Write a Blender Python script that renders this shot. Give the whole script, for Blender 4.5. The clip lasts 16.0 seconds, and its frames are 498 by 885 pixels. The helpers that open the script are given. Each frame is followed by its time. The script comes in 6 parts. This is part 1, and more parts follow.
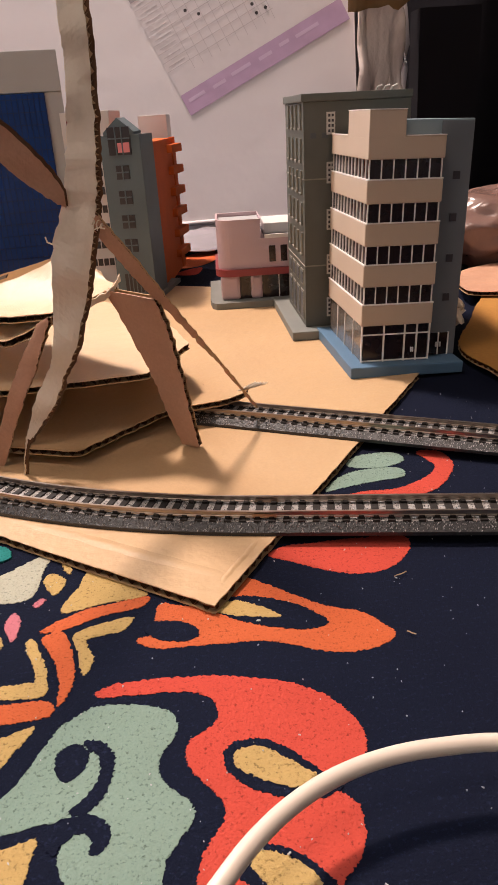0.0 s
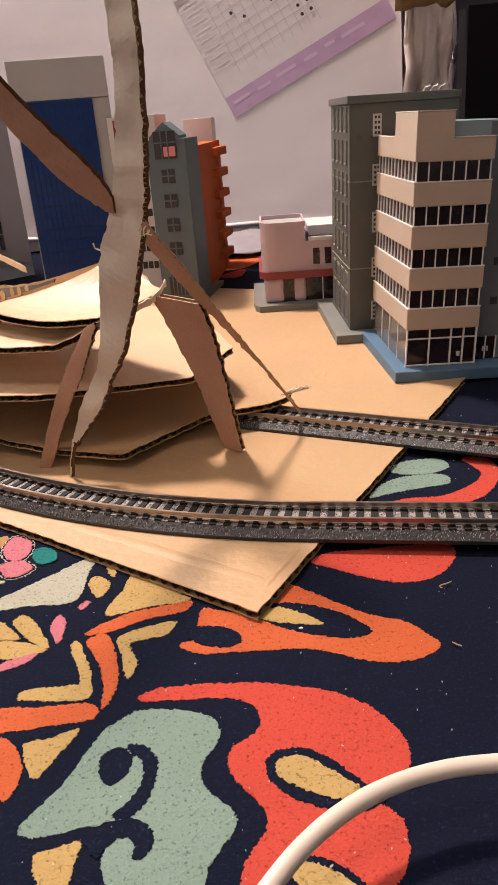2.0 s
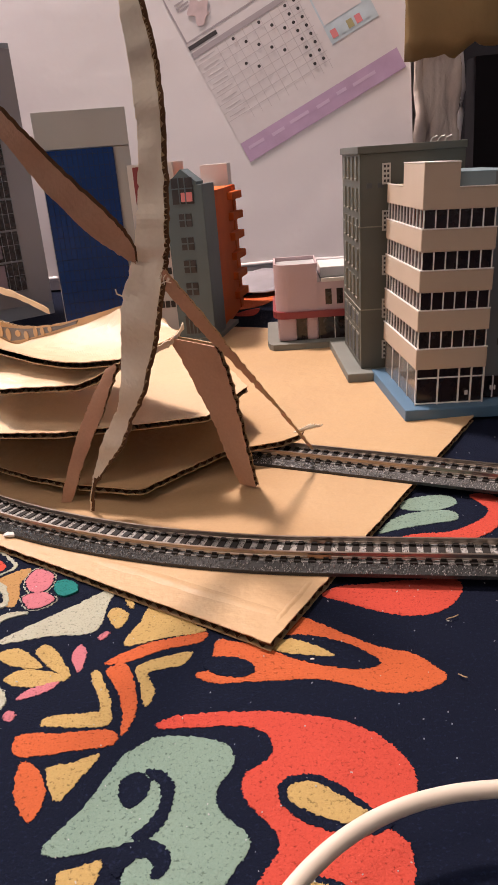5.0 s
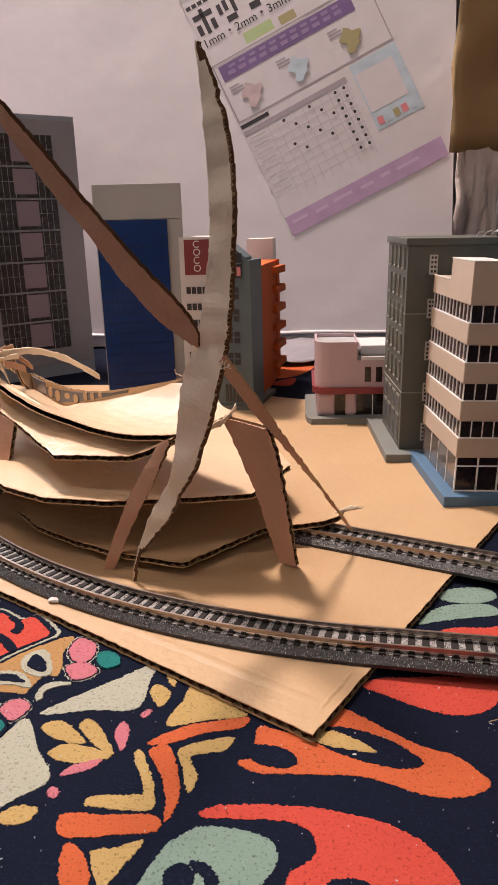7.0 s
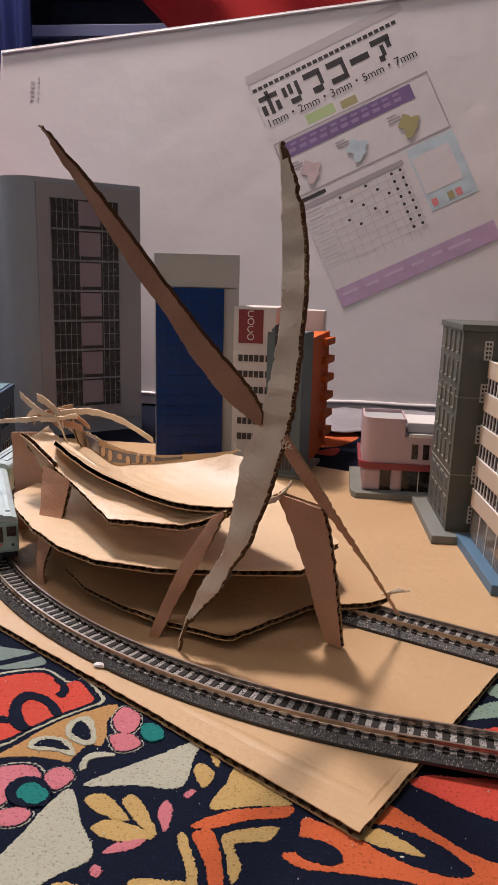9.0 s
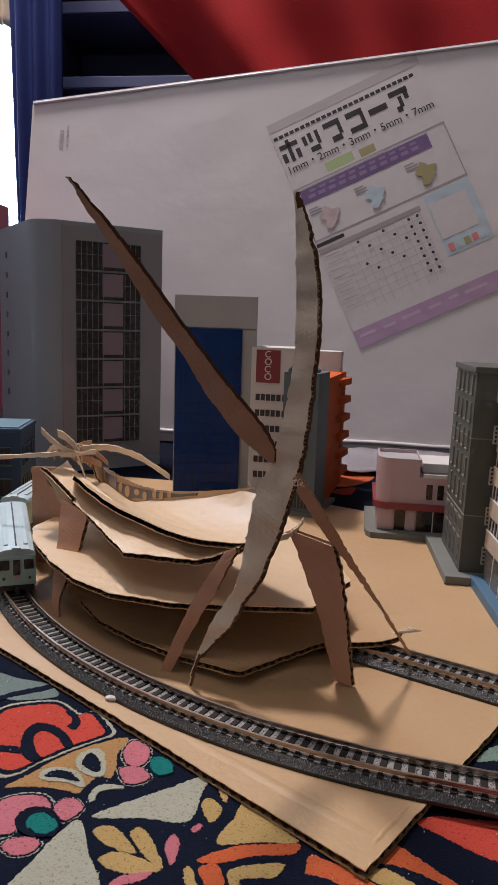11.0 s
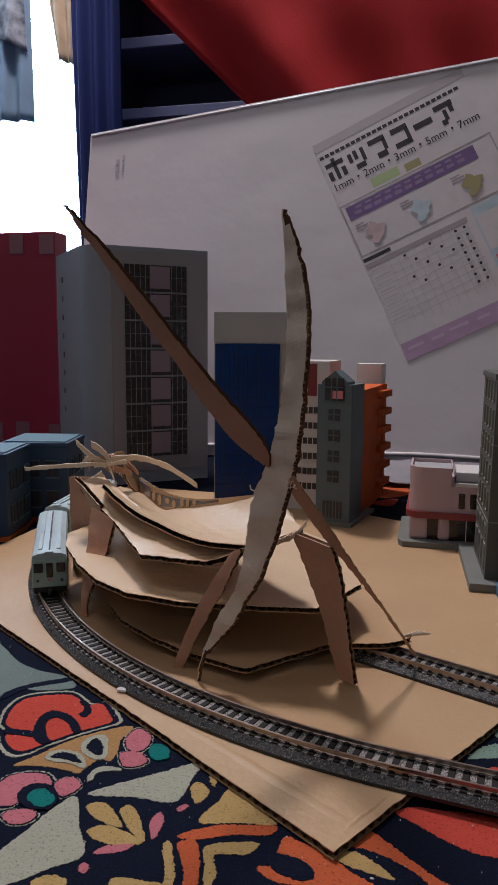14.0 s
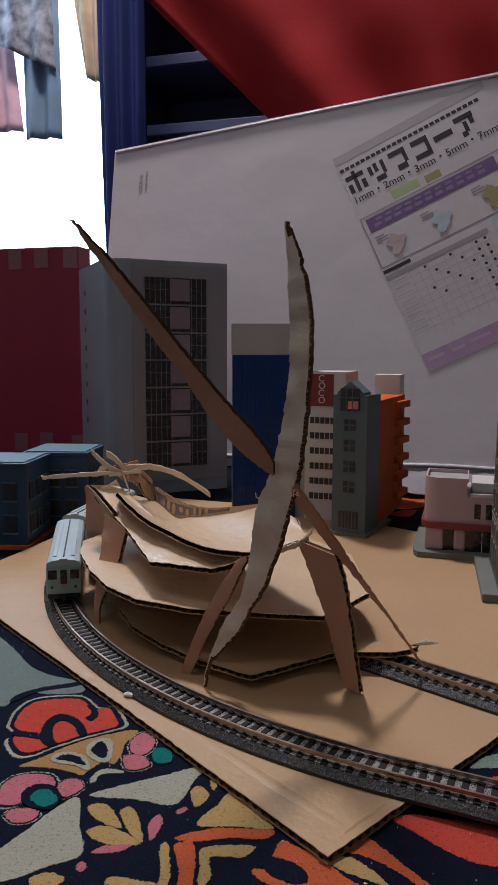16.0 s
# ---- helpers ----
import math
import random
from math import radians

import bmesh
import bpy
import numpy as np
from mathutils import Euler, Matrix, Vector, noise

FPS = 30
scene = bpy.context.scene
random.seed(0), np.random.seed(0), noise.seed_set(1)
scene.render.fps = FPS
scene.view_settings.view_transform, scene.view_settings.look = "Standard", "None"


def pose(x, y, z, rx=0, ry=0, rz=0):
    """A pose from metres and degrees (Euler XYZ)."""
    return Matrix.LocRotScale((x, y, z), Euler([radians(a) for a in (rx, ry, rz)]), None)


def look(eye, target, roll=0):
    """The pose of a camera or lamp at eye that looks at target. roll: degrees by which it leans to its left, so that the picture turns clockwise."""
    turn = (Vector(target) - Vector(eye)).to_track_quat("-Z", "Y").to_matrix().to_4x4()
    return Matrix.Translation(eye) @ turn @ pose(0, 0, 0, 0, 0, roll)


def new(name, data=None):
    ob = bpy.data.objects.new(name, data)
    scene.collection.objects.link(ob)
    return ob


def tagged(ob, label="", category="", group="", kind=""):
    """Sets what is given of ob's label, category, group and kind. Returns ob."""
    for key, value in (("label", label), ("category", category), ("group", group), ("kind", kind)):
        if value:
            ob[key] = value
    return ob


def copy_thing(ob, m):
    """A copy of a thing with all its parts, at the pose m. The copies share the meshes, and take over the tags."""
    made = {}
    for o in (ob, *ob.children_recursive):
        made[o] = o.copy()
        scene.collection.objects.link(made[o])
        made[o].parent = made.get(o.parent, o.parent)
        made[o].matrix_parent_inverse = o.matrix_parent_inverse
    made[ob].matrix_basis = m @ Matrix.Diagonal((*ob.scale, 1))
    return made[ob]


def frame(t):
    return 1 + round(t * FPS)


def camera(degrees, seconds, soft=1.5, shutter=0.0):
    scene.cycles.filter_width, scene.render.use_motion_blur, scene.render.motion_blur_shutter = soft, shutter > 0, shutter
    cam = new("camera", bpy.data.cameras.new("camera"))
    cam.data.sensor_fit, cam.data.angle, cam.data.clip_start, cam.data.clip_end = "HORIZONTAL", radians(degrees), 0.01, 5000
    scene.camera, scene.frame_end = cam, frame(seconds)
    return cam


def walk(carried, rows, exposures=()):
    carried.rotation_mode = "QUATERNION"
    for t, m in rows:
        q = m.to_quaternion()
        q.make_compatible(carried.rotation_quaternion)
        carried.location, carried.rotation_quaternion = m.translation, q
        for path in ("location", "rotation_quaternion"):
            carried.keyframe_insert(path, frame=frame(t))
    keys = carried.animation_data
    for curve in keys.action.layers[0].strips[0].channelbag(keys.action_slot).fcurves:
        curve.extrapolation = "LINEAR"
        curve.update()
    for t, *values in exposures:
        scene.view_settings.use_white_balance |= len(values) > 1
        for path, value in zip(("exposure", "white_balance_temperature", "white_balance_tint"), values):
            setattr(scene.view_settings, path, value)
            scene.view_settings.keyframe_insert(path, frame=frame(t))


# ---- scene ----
cam = camera(37.7384, 16.0)
PATH = [
    (0, (0.00221, 0.00054, 0.11920), (0.02127, 0.45606, -0.08607), -3.739),
    (0.5, (0.00200, 0.00079, 0.11903), (0.00796, 0.45740, -0.08461), -4.071),
    (1, (0.00189, 0.00137, 0.11861), (0.00017, 0.45826, -0.08448), -4.293),
    (1.5, (0.00158, 0.00113, 0.11957), (-0.00404, 0.45800, -0.08350), -4.514),
    (2, (0.00136, 0.00137, 0.12071), (-0.00724, 0.45809, -0.08260), -4.597),
    (2.5, (0.00139, 0.00040, 0.12171), (-0.01005, 0.45781, -0.07991), -4.825),
    (3, (0.00210, -0.00017, 0.12095), (-0.01158, 0.45863, -0.07732), -5.185),
    (3.5, (0.00171, -0.00082, 0.12186), (-0.01354, 0.45868, -0.07469), -5.128),
    (6, (0.00137, -0.00987, 0.13002), (-0.01708, 0.46144, -0.03589), -3.947),
    (6.5, (-0.00300, -0.00958, 0.13336), (-0.02330, 0.46466, -0.02375), -2.745),
    (7, (-0.00834, -0.01060, 0.13723), (-0.03606, 0.46720, -0.00747), -1.668),
    (7.5, (-0.01207, -0.01075, 0.13965), (-0.04661, 0.46988, 0.00624), -0.765),
    (8, (-0.01447, -0.01155, 0.14219), (-0.05450, 0.47138, 0.01900), -0.124),
    (8.5, (-0.01666, -0.01230, 0.14383), (-0.06204, 0.47223, 0.02908), 0.603),
    (9, (-0.01759, -0.01361, 0.14537), (-0.06757, 0.47237, 0.03895), 1.377),
    (11.5, (-0.01254, -0.02036, 0.14670), (-0.08766, 0.46753, 0.06718), 2.095),
    (12, (-0.00811, -0.02124, 0.14999), (-0.10196, 0.46263, 0.06594), 2.701),
    (12.5, (-0.00155, -0.02554, 0.15334), (-0.10118, 0.45778, 0.07286), 2.573),
    (13, (0.00536, -0.03026, 0.15382), (-0.10000, 0.45260, 0.07799), 2.465),
    (13.5, (0.01100, -0.03140, 0.14746), (-0.09976, 0.45088, 0.07581), 1.201),
    (14, (0.01593, -0.02896, 0.14409), (-0.09811, 0.45288, 0.07457), 0.436),
    (14.5, (0.02116, -0.02873, 0.14269), (-0.09789, 0.45209, 0.07456), 0.027),
    (15, (0.02384, -0.03029, 0.14370), (-0.10003, 0.44978, 0.07904), 0.322),
    (15.5, (0.02506, -0.02992, 0.14317), (-0.10332, 0.44907, 0.07921), 0.384),
    (16, (0.02571, -0.03061, 0.14312), (-0.10713, 0.44751, 0.08178), 0.220),
]
EXPOSURES = [(0, 0.0, 6250, 12), (6, 0.0, 6100, 12), (7, -0.15, 6050, 12), (9, -0.5, 5800, 9), (12, -1.05, 5350, 6), (16, -1.38, 5250, 6)]
LAMP_AT, LAMP_SIZE, LAMP_POWER, LAMP_COLOUR = (-0.5, 0.95, 1.7), 0.22, 66.0, (1.0, 0.79, 0.66)
# added fill lamp, out of view above and behind the camera
FRONT_FILL_AT, FRONT_FILL_POWER = (-0.6, -0.25, 2.05), 12.5
WINDOW_POWER = 20.0
GREY_POSE, GREY_W, GREY_D, HOLE_Y = pose(-0.2967, 0.6184, 0.0, 0, 0, 40), 0.125, 0.128, 0.100
HOUSE_A = pose(-0.319, 0.415, 0.0, 0, 0, 12)
HOUSE_B = pose(-0.304, 0.478, 0.0, 0, 0, 12)
from mathutils import geometry

walk(cam, [(t, look(eye, target, roll)) for t, eye, target, roll in PATH], EXPOSURES)

# ---- world and lamps ----
world = bpy.data.worlds.new("room_air")
scene.world = world
world.use_nodes = True
world.node_tree.nodes["Background"].inputs[0].default_value = (0.62, 0.72, 1.0, 1)
world.node_tree.nodes["Background"].inputs[1].default_value = 0.022


def area_lamp(name, eye, target, size, power, colour, size_y=0.0):
    data = bpy.data.lights.new(name, "AREA")
    data.energy, data.color, data.size = power, colour, size
    if size_y:
        data.shape, data.size_y = "RECTANGLE", size_y
    else:
        data.shape = "DISK"
    ob = new(name, data)
    ob.matrix_world = look(eye, target)
    return ob


area_lamp("ceiling_lamp_light", LAMP_AT, (LAMP_AT[0], LAMP_AT[1], 0), LAMP_SIZE, LAMP_POWER, LAMP_COLOUR)
# Added front fill: brightens faces turned to the camera, no fixture stands there.
area_lamp("front_fill_light", FRONT_FILL_AT, (FRONT_FILL_AT[0], FRONT_FILL_AT[1], 0), 0.5, FRONT_FILL_POWER, LAMP_COLOUR)
area_lamp("window_daylight", (-0.95, 1.44, 0.95), (-0.2, 0.4, 0.1), 0.5, WINDOW_POWER, (0.75, 0.88, 1.0), 0.9)


# ---- materials ----
def material(name, colour, rough=0.6, metal=0.0, grain=0.0, scale=200.0, vary=0.0, vary_scale=20.0, bump=0.0, bump_scale=300.0,
             dark=None, spec=0.5, coat=0.0, transmission=0.0, island=0.0, emit=0.0):
    """A principled material: base colour broken up by fine grain and by broad patches, with bump."""
    m = bpy.data.materials.new(name)
    m.use_nodes = True
    nt = m.node_tree
    b = nt.nodes["Principled BSDF"]
    b.inputs["Roughness"].default_value, b.inputs["Metallic"].default_value = rough, metal
    b.inputs["Specular IOR Level"].default_value = spec
    b.inputs["Coat Weight"].default_value = coat
    b.inputs["Transmission Weight"].default_value = transmission
    b.inputs["Base Color"].default_value = (*colour, 1)
    if emit:
        b.inputs["Emission Color"].default_value = (*colour, 1)
        b.inputs["Emission Strength"].default_value = emit
    coords = nt.nodes.new("ShaderNodeTexCoord")
    last = None
    low = dark or tuple(c * 0.55 for c in colour)

    def mixed(source, amount, a, b2):
        mx = nt.nodes.new("ShaderNodeMix")
        mx.data_type = "RGBA"
        ramp = nt.nodes.new("ShaderNodeMapRange")
        ramp.inputs[1].default_value, ramp.inputs[2].default_value = 0.35, 0.68
        ramp.inputs[3].default_value, ramp.inputs[4].default_value = 0.0, amount
        nt.links.new(source, ramp.inputs[0])
        nt.links.new(ramp.outputs[0], mx.inputs[0])
        if isinstance(a, tuple):
            mx.inputs[6].default_value = (*a, 1)
        else:
            nt.links.new(a, mx.inputs[6])
        mx.inputs[7].default_value = (*b2, 1)
        return mx.outputs[2]

    def noise_of(sc, detail=4.0):
        n = nt.nodes.new("ShaderNodeTexNoise")
        n.inputs["Scale"].default_value, n.inputs["Detail"].default_value = sc, detail
        nt.links.new(coords.outputs["Object"], n.inputs["Vector"])
        return n.outputs[0]

    if vary:
        last = mixed(noise_of(vary_scale, 5), vary, colour, low)
    if grain:
        last = mixed(noise_of(scale, 6), grain, last or colour, low)
    if island:
        geo = nt.nodes.new("ShaderNodeNewGeometry")
        last = mixed(geo.outputs["Random Per Island"], island, last or colour, low)
    if last:
        nt.links.new(last, b.inputs["Base Color"])
    if bump:
        bp = nt.nodes.new("ShaderNodeBump")
        bp.inputs["Strength"].default_value, bp.inputs["Distance"].default_value = bump, 0.4 / bump_scale
        nt.links.new(noise_of(bump_scale, 4), bp.inputs["Height"])
        nt.links.new(bp.outputs[0], b.inputs["Normal"])
    return m


def pile(name, colour, speck=0.42):
    """Short printed pile: fibre speckle, tuft-gap shade painted as small specks (lighter on navy) and broad worn
    patches.
    """
    m = material("rug_pile_" + name, colour, 0.95, grain=0.22, scale=1900, vary=0.16, vary_scale=45, spec=0.06)
    nt = m.node_tree
    b = nt.nodes["Principled BSDF"]
    coords = [n for n in nt.nodes if n.bl_idname == "ShaderNodeTexCoord"][0]

    def fibres(scale, detail):
        n = nt.nodes.new("ShaderNodeTexNoise")
        n.inputs["Scale"].default_value, n.inputs["Detail"].default_value, n.inputs["Roughness"].default_value = scale, detail, 0.65
        nt.links.new(coords.outputs["Object"], n.inputs["Vector"])
        return n.outputs[0]

    gaps = nt.nodes.new("ShaderNodeMapRange")
    gaps.inputs[1].default_value, gaps.inputs[2].default_value = 0.56, 0.72
    gaps.inputs[3].default_value, gaps.inputs[4].default_value = 1.0, speck
    nt.links.new(fibres(1050, 3), gaps.inputs[0])
    tint = nt.nodes.new("ShaderNodeHueSaturation")
    nt.links.new(b.inputs["Base Color"].links[0].from_socket, tint.inputs["Color"])
    nt.links.new(gaps.outputs[0], tint.inputs["Value"])
    nt.links.new(tint.outputs[0], b.inputs["Base Color"])
    bp = nt.nodes.new("ShaderNodeBump")
    bp.inputs["Strength"].default_value, bp.inputs["Distance"].default_value = 0.9, 0.0006
    nt.links.new(fibres(1500, 4), bp.inputs["Height"])
    nt.links.new(bp.outputs[0], b.inputs["Normal"])
    return m


NAVY = pile("navy", (0.0075, 0.0098, 0.022), 2.3)
PILE = {"navy": NAVY, "coral": pile("coral", (0.52, 0.072, 0.048)), "rust_orange": pile("rust_orange", (0.53, 0.118, 0.043)),
        "sage": pile("sage", (0.215, 0.30, 0.245)), "sand": pile("sand", (0.48, 0.325, 0.125)), "cream": pile("cream", (0.42, 0.41, 0.32)),
        "rose": pile("rose", (0.52, 0.17, 0.20)), "teal": pile("teal", (0.025, 0.18, 0.165)), "tan": pile("tan", (0.42, 0.24, 0.095)),
        "slate": pile("slate", (0.19, 0.235, 0.22))}
KRAFT = material("kraft_liner", (0.48, 0.315, 0.165), 0.52, grain=0.22, scale=900, vary=0.28, vary_scale=22, bump=0.2, bump_scale=160, spec=0.4,
                 dark=(0.37, 0.235, 0.125))
KRAFT_PALE = material("kraft_pale_liner", (0.84, 0.73, 0.59), 0.55, grain=0.15, scale=700, vary=0.22, vary_scale=70, bump=0.3, bump_scale=150, spec=0.4,
                      dark=(0.62, 0.47, 0.32))
# Paler kraft for roof and floor tops: their strong light is in the colour.
KRAFT_LIT = material("kraft_smooth_lit_liner", (0.63, 0.46, 0.285), 0.42, grain=0.18, scale=800, vary=0.25, vary_scale=26, bump=0.15, bump_scale=90, spec=0.5,
                       dark=(0.50, 0.345, 0.20))
# Redder kraft for faces turned from the lamp: shade is in the colour.
KRAFT_RED_SHADE = material("kraft_reddish_shade_liner", (0.56, 0.315, 0.205), 0.5, grain=0.22, scale=900, vary=0.35, vary_scale=45, bump=0.25, bump_scale=140, spec=0.4,
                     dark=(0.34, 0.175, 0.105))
# Flute brown darkened well below kraft: shade between the liners is in the colour.
FLUTE_SHADE = material("kraft_flute_shade", (0.13, 0.066, 0.034), 0.9, grain=0.4, scale=700, spec=0.1)
SLEEPER = material("sleeper_plastic", (0.018, 0.014, 0.012), 0.75, grain=0.3, scale=900, spec=0.3)
TRACK_BED = material("track_bed_plastic", (0.014, 0.014, 0.015), 0.4, grain=0.5, scale=1300, dark=(0.05, 0.048, 0.048), bump=0.8, bump_scale=1200)
BALLAST = material("ballast_grey", (0.42, 0.40, 0.39), 0.6, grain=0.3, scale=900, dark=(0.04, 0.038, 0.04), island=0.95)
BALLAST_PALE = material("ballast_pale_grey", (0.34, 0.32, 0.305), 0.7, grain=0.45, scale=1500, dark=(0.13, 0.125, 0.125), bump=1.0, bump_scale=1300)
RAIL = material("nickel_rail", (0.40, 0.34, 0.29), 0.36, 1.0, grain=0.3, scale=400)
FISH = material("brass_joiner", (0.42, 0.30, 0.22), 0.4, 1.0)
BEIGE = material("beige_plastic", (0.50, 0.385, 0.29), 0.5, vary=0.15, vary_scale=40, bump=0.04, bump_scale=500)
WHITE_TRIM = material("white_printed_trim", (0.75, 0.70, 0.66), 0.45)
DARK_GLASS = material("dark_window_glass", (0.02, 0.012, 0.012), 0.15, grain=0.2, scale=200)
CLEAR = material("clear_window_plastic", (0.30, 0.25, 0.21), 0.12, transmission=0.6)
SLATE_GREY = material("slate_grey_plastic", (0.07, 0.076, 0.085), 0.5, vary=0.2, vary_scale=50)
BASE_BLUE = material("blue_grey_base_plastic", (0.08, 0.155, 0.245), 0.5, vary=0.2, vary_scale=40)
CORE_GREY = material("bluish_slate_plastic", (0.13, 0.145, 0.16), 0.5, vary=0.2, vary_scale=50)
CAP_BLUE = material("dull_blue_grey_plastic", (0.17, 0.23, 0.265), 0.5, vary=0.15, vary_scale=40)
OLIVE = material("olive_grey_plastic", (0.09, 0.092, 0.077), 0.5, vary=0.3, vary_scale=60, bump=0.05, bump_scale=400)
OLIVE_LIGHT = material("olive_trim_plastic", (0.21, 0.20, 0.165), 0.5)
GRILLE = material("pale_grille_plastic", (0.55, 0.52, 0.48), 0.5)
BASE_GREY = material("grey_base_plastic", (0.17, 0.175, 0.16), 0.6, vary=0.2, vary_scale=60)
PINKISH = material("pale_pink_plastic", (0.50, 0.365, 0.39), 0.4, vary=0.1, vary_scale=30)
MAROON = material("maroon_plastic", (0.22, 0.03, 0.035), 0.4)
TEAL_GREY = material("teal_grey_plastic", (0.098, 0.135, 0.155), 0.5, vary=0.25, vary_scale=40)
ORANGE = material("orange_plastic", (0.56, 0.105, 0.014), 0.75, vary=0.2, vary_scale=60, spec=0.25)
OFF_WHITE = material("off_white_plastic", (0.66, 0.62, 0.60), 0.45, vary=0.1, vary_scale=30)
BLUE_GLASS = material("deep_blue_glazing", (0.006, 0.042, 0.21), 0.25, vary=0.4, vary_scale=22, dark=(0.003, 0.018, 0.10), spec=0.25)
BLUE_RIB = material("blue_mullion", (0.003, 0.014, 0.080), 0.4, spec=0.25)
CAP_GREY = material("pale_grey_plastic", (0.40, 0.40, 0.40), 0.5, vary=0.12, vary_scale=30)
TOWER_GREY = material("cool_grey_plastic", (0.27, 0.29, 0.335), 0.45, vary=0.15, vary_scale=20)
TOWER_SIDE = material("warm_grey_plastic", (0.25, 0.235, 0.255), 0.5, vary=0.15, vary_scale=20)
LINE_WHITE = material("grey_print_line", (0.20, 0.20, 0.22), 0.4)
PANE_GREY = material("grey_mauve_panel", (0.22, 0.165, 0.20), 0.25)
BOARD = material("foam_board_white", (0.69, 0.65, 0.675), 0.22, vary=0.06, vary_scale=6, bump=0.06, bump_scale=14, coat=0.4)
FILM = material("print_pale_grey", (0.64, 0.60, 0.625), 0.3, grain=0.1, scale=80)
INK = material("print_black", (0.035, 0.03, 0.035), 0.35)
INK_SOFT = material("print_mid_grey", (0.36, 0.32, 0.35), 0.35)
PRINT_FAINT = material("print_faint_grey", (0.47, 0.43, 0.455), 0.35)
LILAC_PALE = material("print_pale_lilac", (0.54, 0.41, 0.57), 0.35)
PURPLE_MID = material("print_mid_purple", (0.29, 0.21, 0.37), 0.35)
PURPLE = material("print_purple", (0.19, 0.12, 0.28), 0.35, vary=0.3, vary_scale=40)
LILAC = material("print_lilac", (0.47, 0.33, 0.50), 0.35, vary=0.3, vary_scale=40)
PRINT_GREEN = material("print_green", (0.42, 0.52, 0.26), 0.35)
PRINT_BLUE = material("print_pale_blue", (0.52, 0.62, 0.70), 0.35, vary=0.4, vary_scale=60)
PRINT_PINK = material("print_pale_pink", (0.60, 0.47, 0.49), 0.35, vary=0.5, vary_scale=70)
PRINT_RED = material("print_red", (0.65, 0.22, 0.24), 0.35)
PRINT_OLIVE = material("print_olive", (0.36, 0.32, 0.16), 0.35)
CABLE = material("white_cable_jacket", (0.64, 0.55, 0.46), 0.4, vary=0.1, vary_scale=40)
ORANGE_CARD = material("orange_brown_card", (0.46, 0.21, 0.035), 0.7, vary=0.4, vary_scale=18, grain=0.3, scale=500)
FILM_GREY = material("grey_film", (0.30, 0.28, 0.31), 0.25, vary=0.4, vary_scale=25)
RAG = material("brown_rag", (0.42, 0.31, 0.20), 0.9, vary=0.5, vary_scale=30)
TOWEL = material("grey_blue_towel", (0.16, 0.22, 0.30), 0.9, vary=0.5, vary_scale=16)
PRINT_DARK = material("dark_printed_cloth", (0.06, 0.06, 0.08), 0.9, vary=0.9, vary_scale=35, dark=(0.35, 0.35, 0.38))
PALE_ROSE = material("faded_rose_cloth", (0.55, 0.34, 0.38), 0.9, vary=0.6, vary_scale=22)
TRAIN_GREEN = material("pale_green_livery", (0.34, 0.47, 0.42), 0.35, vary=0.1, vary_scale=60)
TRAIN_ROOF = material("silver_grey_roof", (0.46, 0.54, 0.56), 0.35, vary=0.2, vary_scale=100)
TRAIN_UNDER = material("underframe_black", (0.02, 0.02, 0.02), 0.6)
HOUSE_BLUE = material("steel_blue_plastic", (0.030, 0.062, 0.125), 0.5, vary=0.25, vary_scale=50)
HOUSE_ROOF = material("pale_blue_roof", (0.09, 0.16, 0.20), 0.5)
CRIMSON = material("crimson_card", (0.30, 0.012, 0.045), 0.4, vary=0.2, vary_scale=10)
TAPE = material("clear_tape", (0.27, 0.12, 0.14), 0.15, spec=0.7)
RED_CLOTH = material("red_cloth", (0.30, 0.013, 0.015), 0.8, vary=0.2, vary_scale=6, grain=0.2, scale=500, bump=0.3, bump_scale=400, spec=0.15)
NAVY_CLOTH = material("navy_curtain_cloth", (0.028, 0.040, 0.16), 0.8, vary=0.3, vary_scale=8, spec=0.15)
BLACK_WOOD = material("black_furniture", (0.065, 0.068, 0.125), 0.45, vary=0.3, vary_scale=12)
SHELF_EDGE = material("shelf_edge_navy", (0.070, 0.080, 0.16), 0.5)
WALL = material("wall_paint", (0.42, 0.40, 0.37), 0.9, vary=0.15, vary_scale=3, bump=0.1, bump_scale=120)
BROWN_PAPER = material("brown_paper", (0.30, 0.19, 0.075), 0.6, vary=0.35, vary_scale=18, bump=0.2, bump_scale=60)
BLACK_CLOTH = material("black_cloth", (0.008, 0.007, 0.009), 0.9, vary=0.3, vary_scale=8, spec=0.1)
BUNDLE_FILM = material("dull_crumpled_film", (0.20, 0.12, 0.10), 0.25, vary=0.5, vary_scale=30, bump=0.3, bump_scale=60, coat=0.4)
PLASTIC_BAG = material("cloudy_plastic_bag", (0.66, 0.57, 0.53), 0.2, vary=0.3, vary_scale=25, bump=0.35, bump_scale=40, coat=0.3)
OUTSIDE = material("bright_daylight", (0.86, 0.95, 1.0), 1.0, emit=9.0)
DULL_FRAME = material("window_frame_wood", (0.16, 0.12, 0.09), 0.5)
WIRE = material("silver_foil", (0.6, 0.58, 0.55), 0.3, 0.8, bump=0.5, bump_scale=300)


# ---- mesh helpers ----
def part(name, bm, mat, parent=None, label="", smooth=False):
    me = bpy.data.meshes.new(name)
    bmesh.ops.recalc_face_normals(bm, faces=bm.faces[:])
    bm.to_mesh(me)
    bm.free()
    me.materials.append(mat)
    if smooth:
        for p in me.polygons:
            p.use_smooth = True
    ob = new(name, me)
    if parent is not None:
        ob.parent = parent
    if label:
        tagged(ob, label)
    return ob


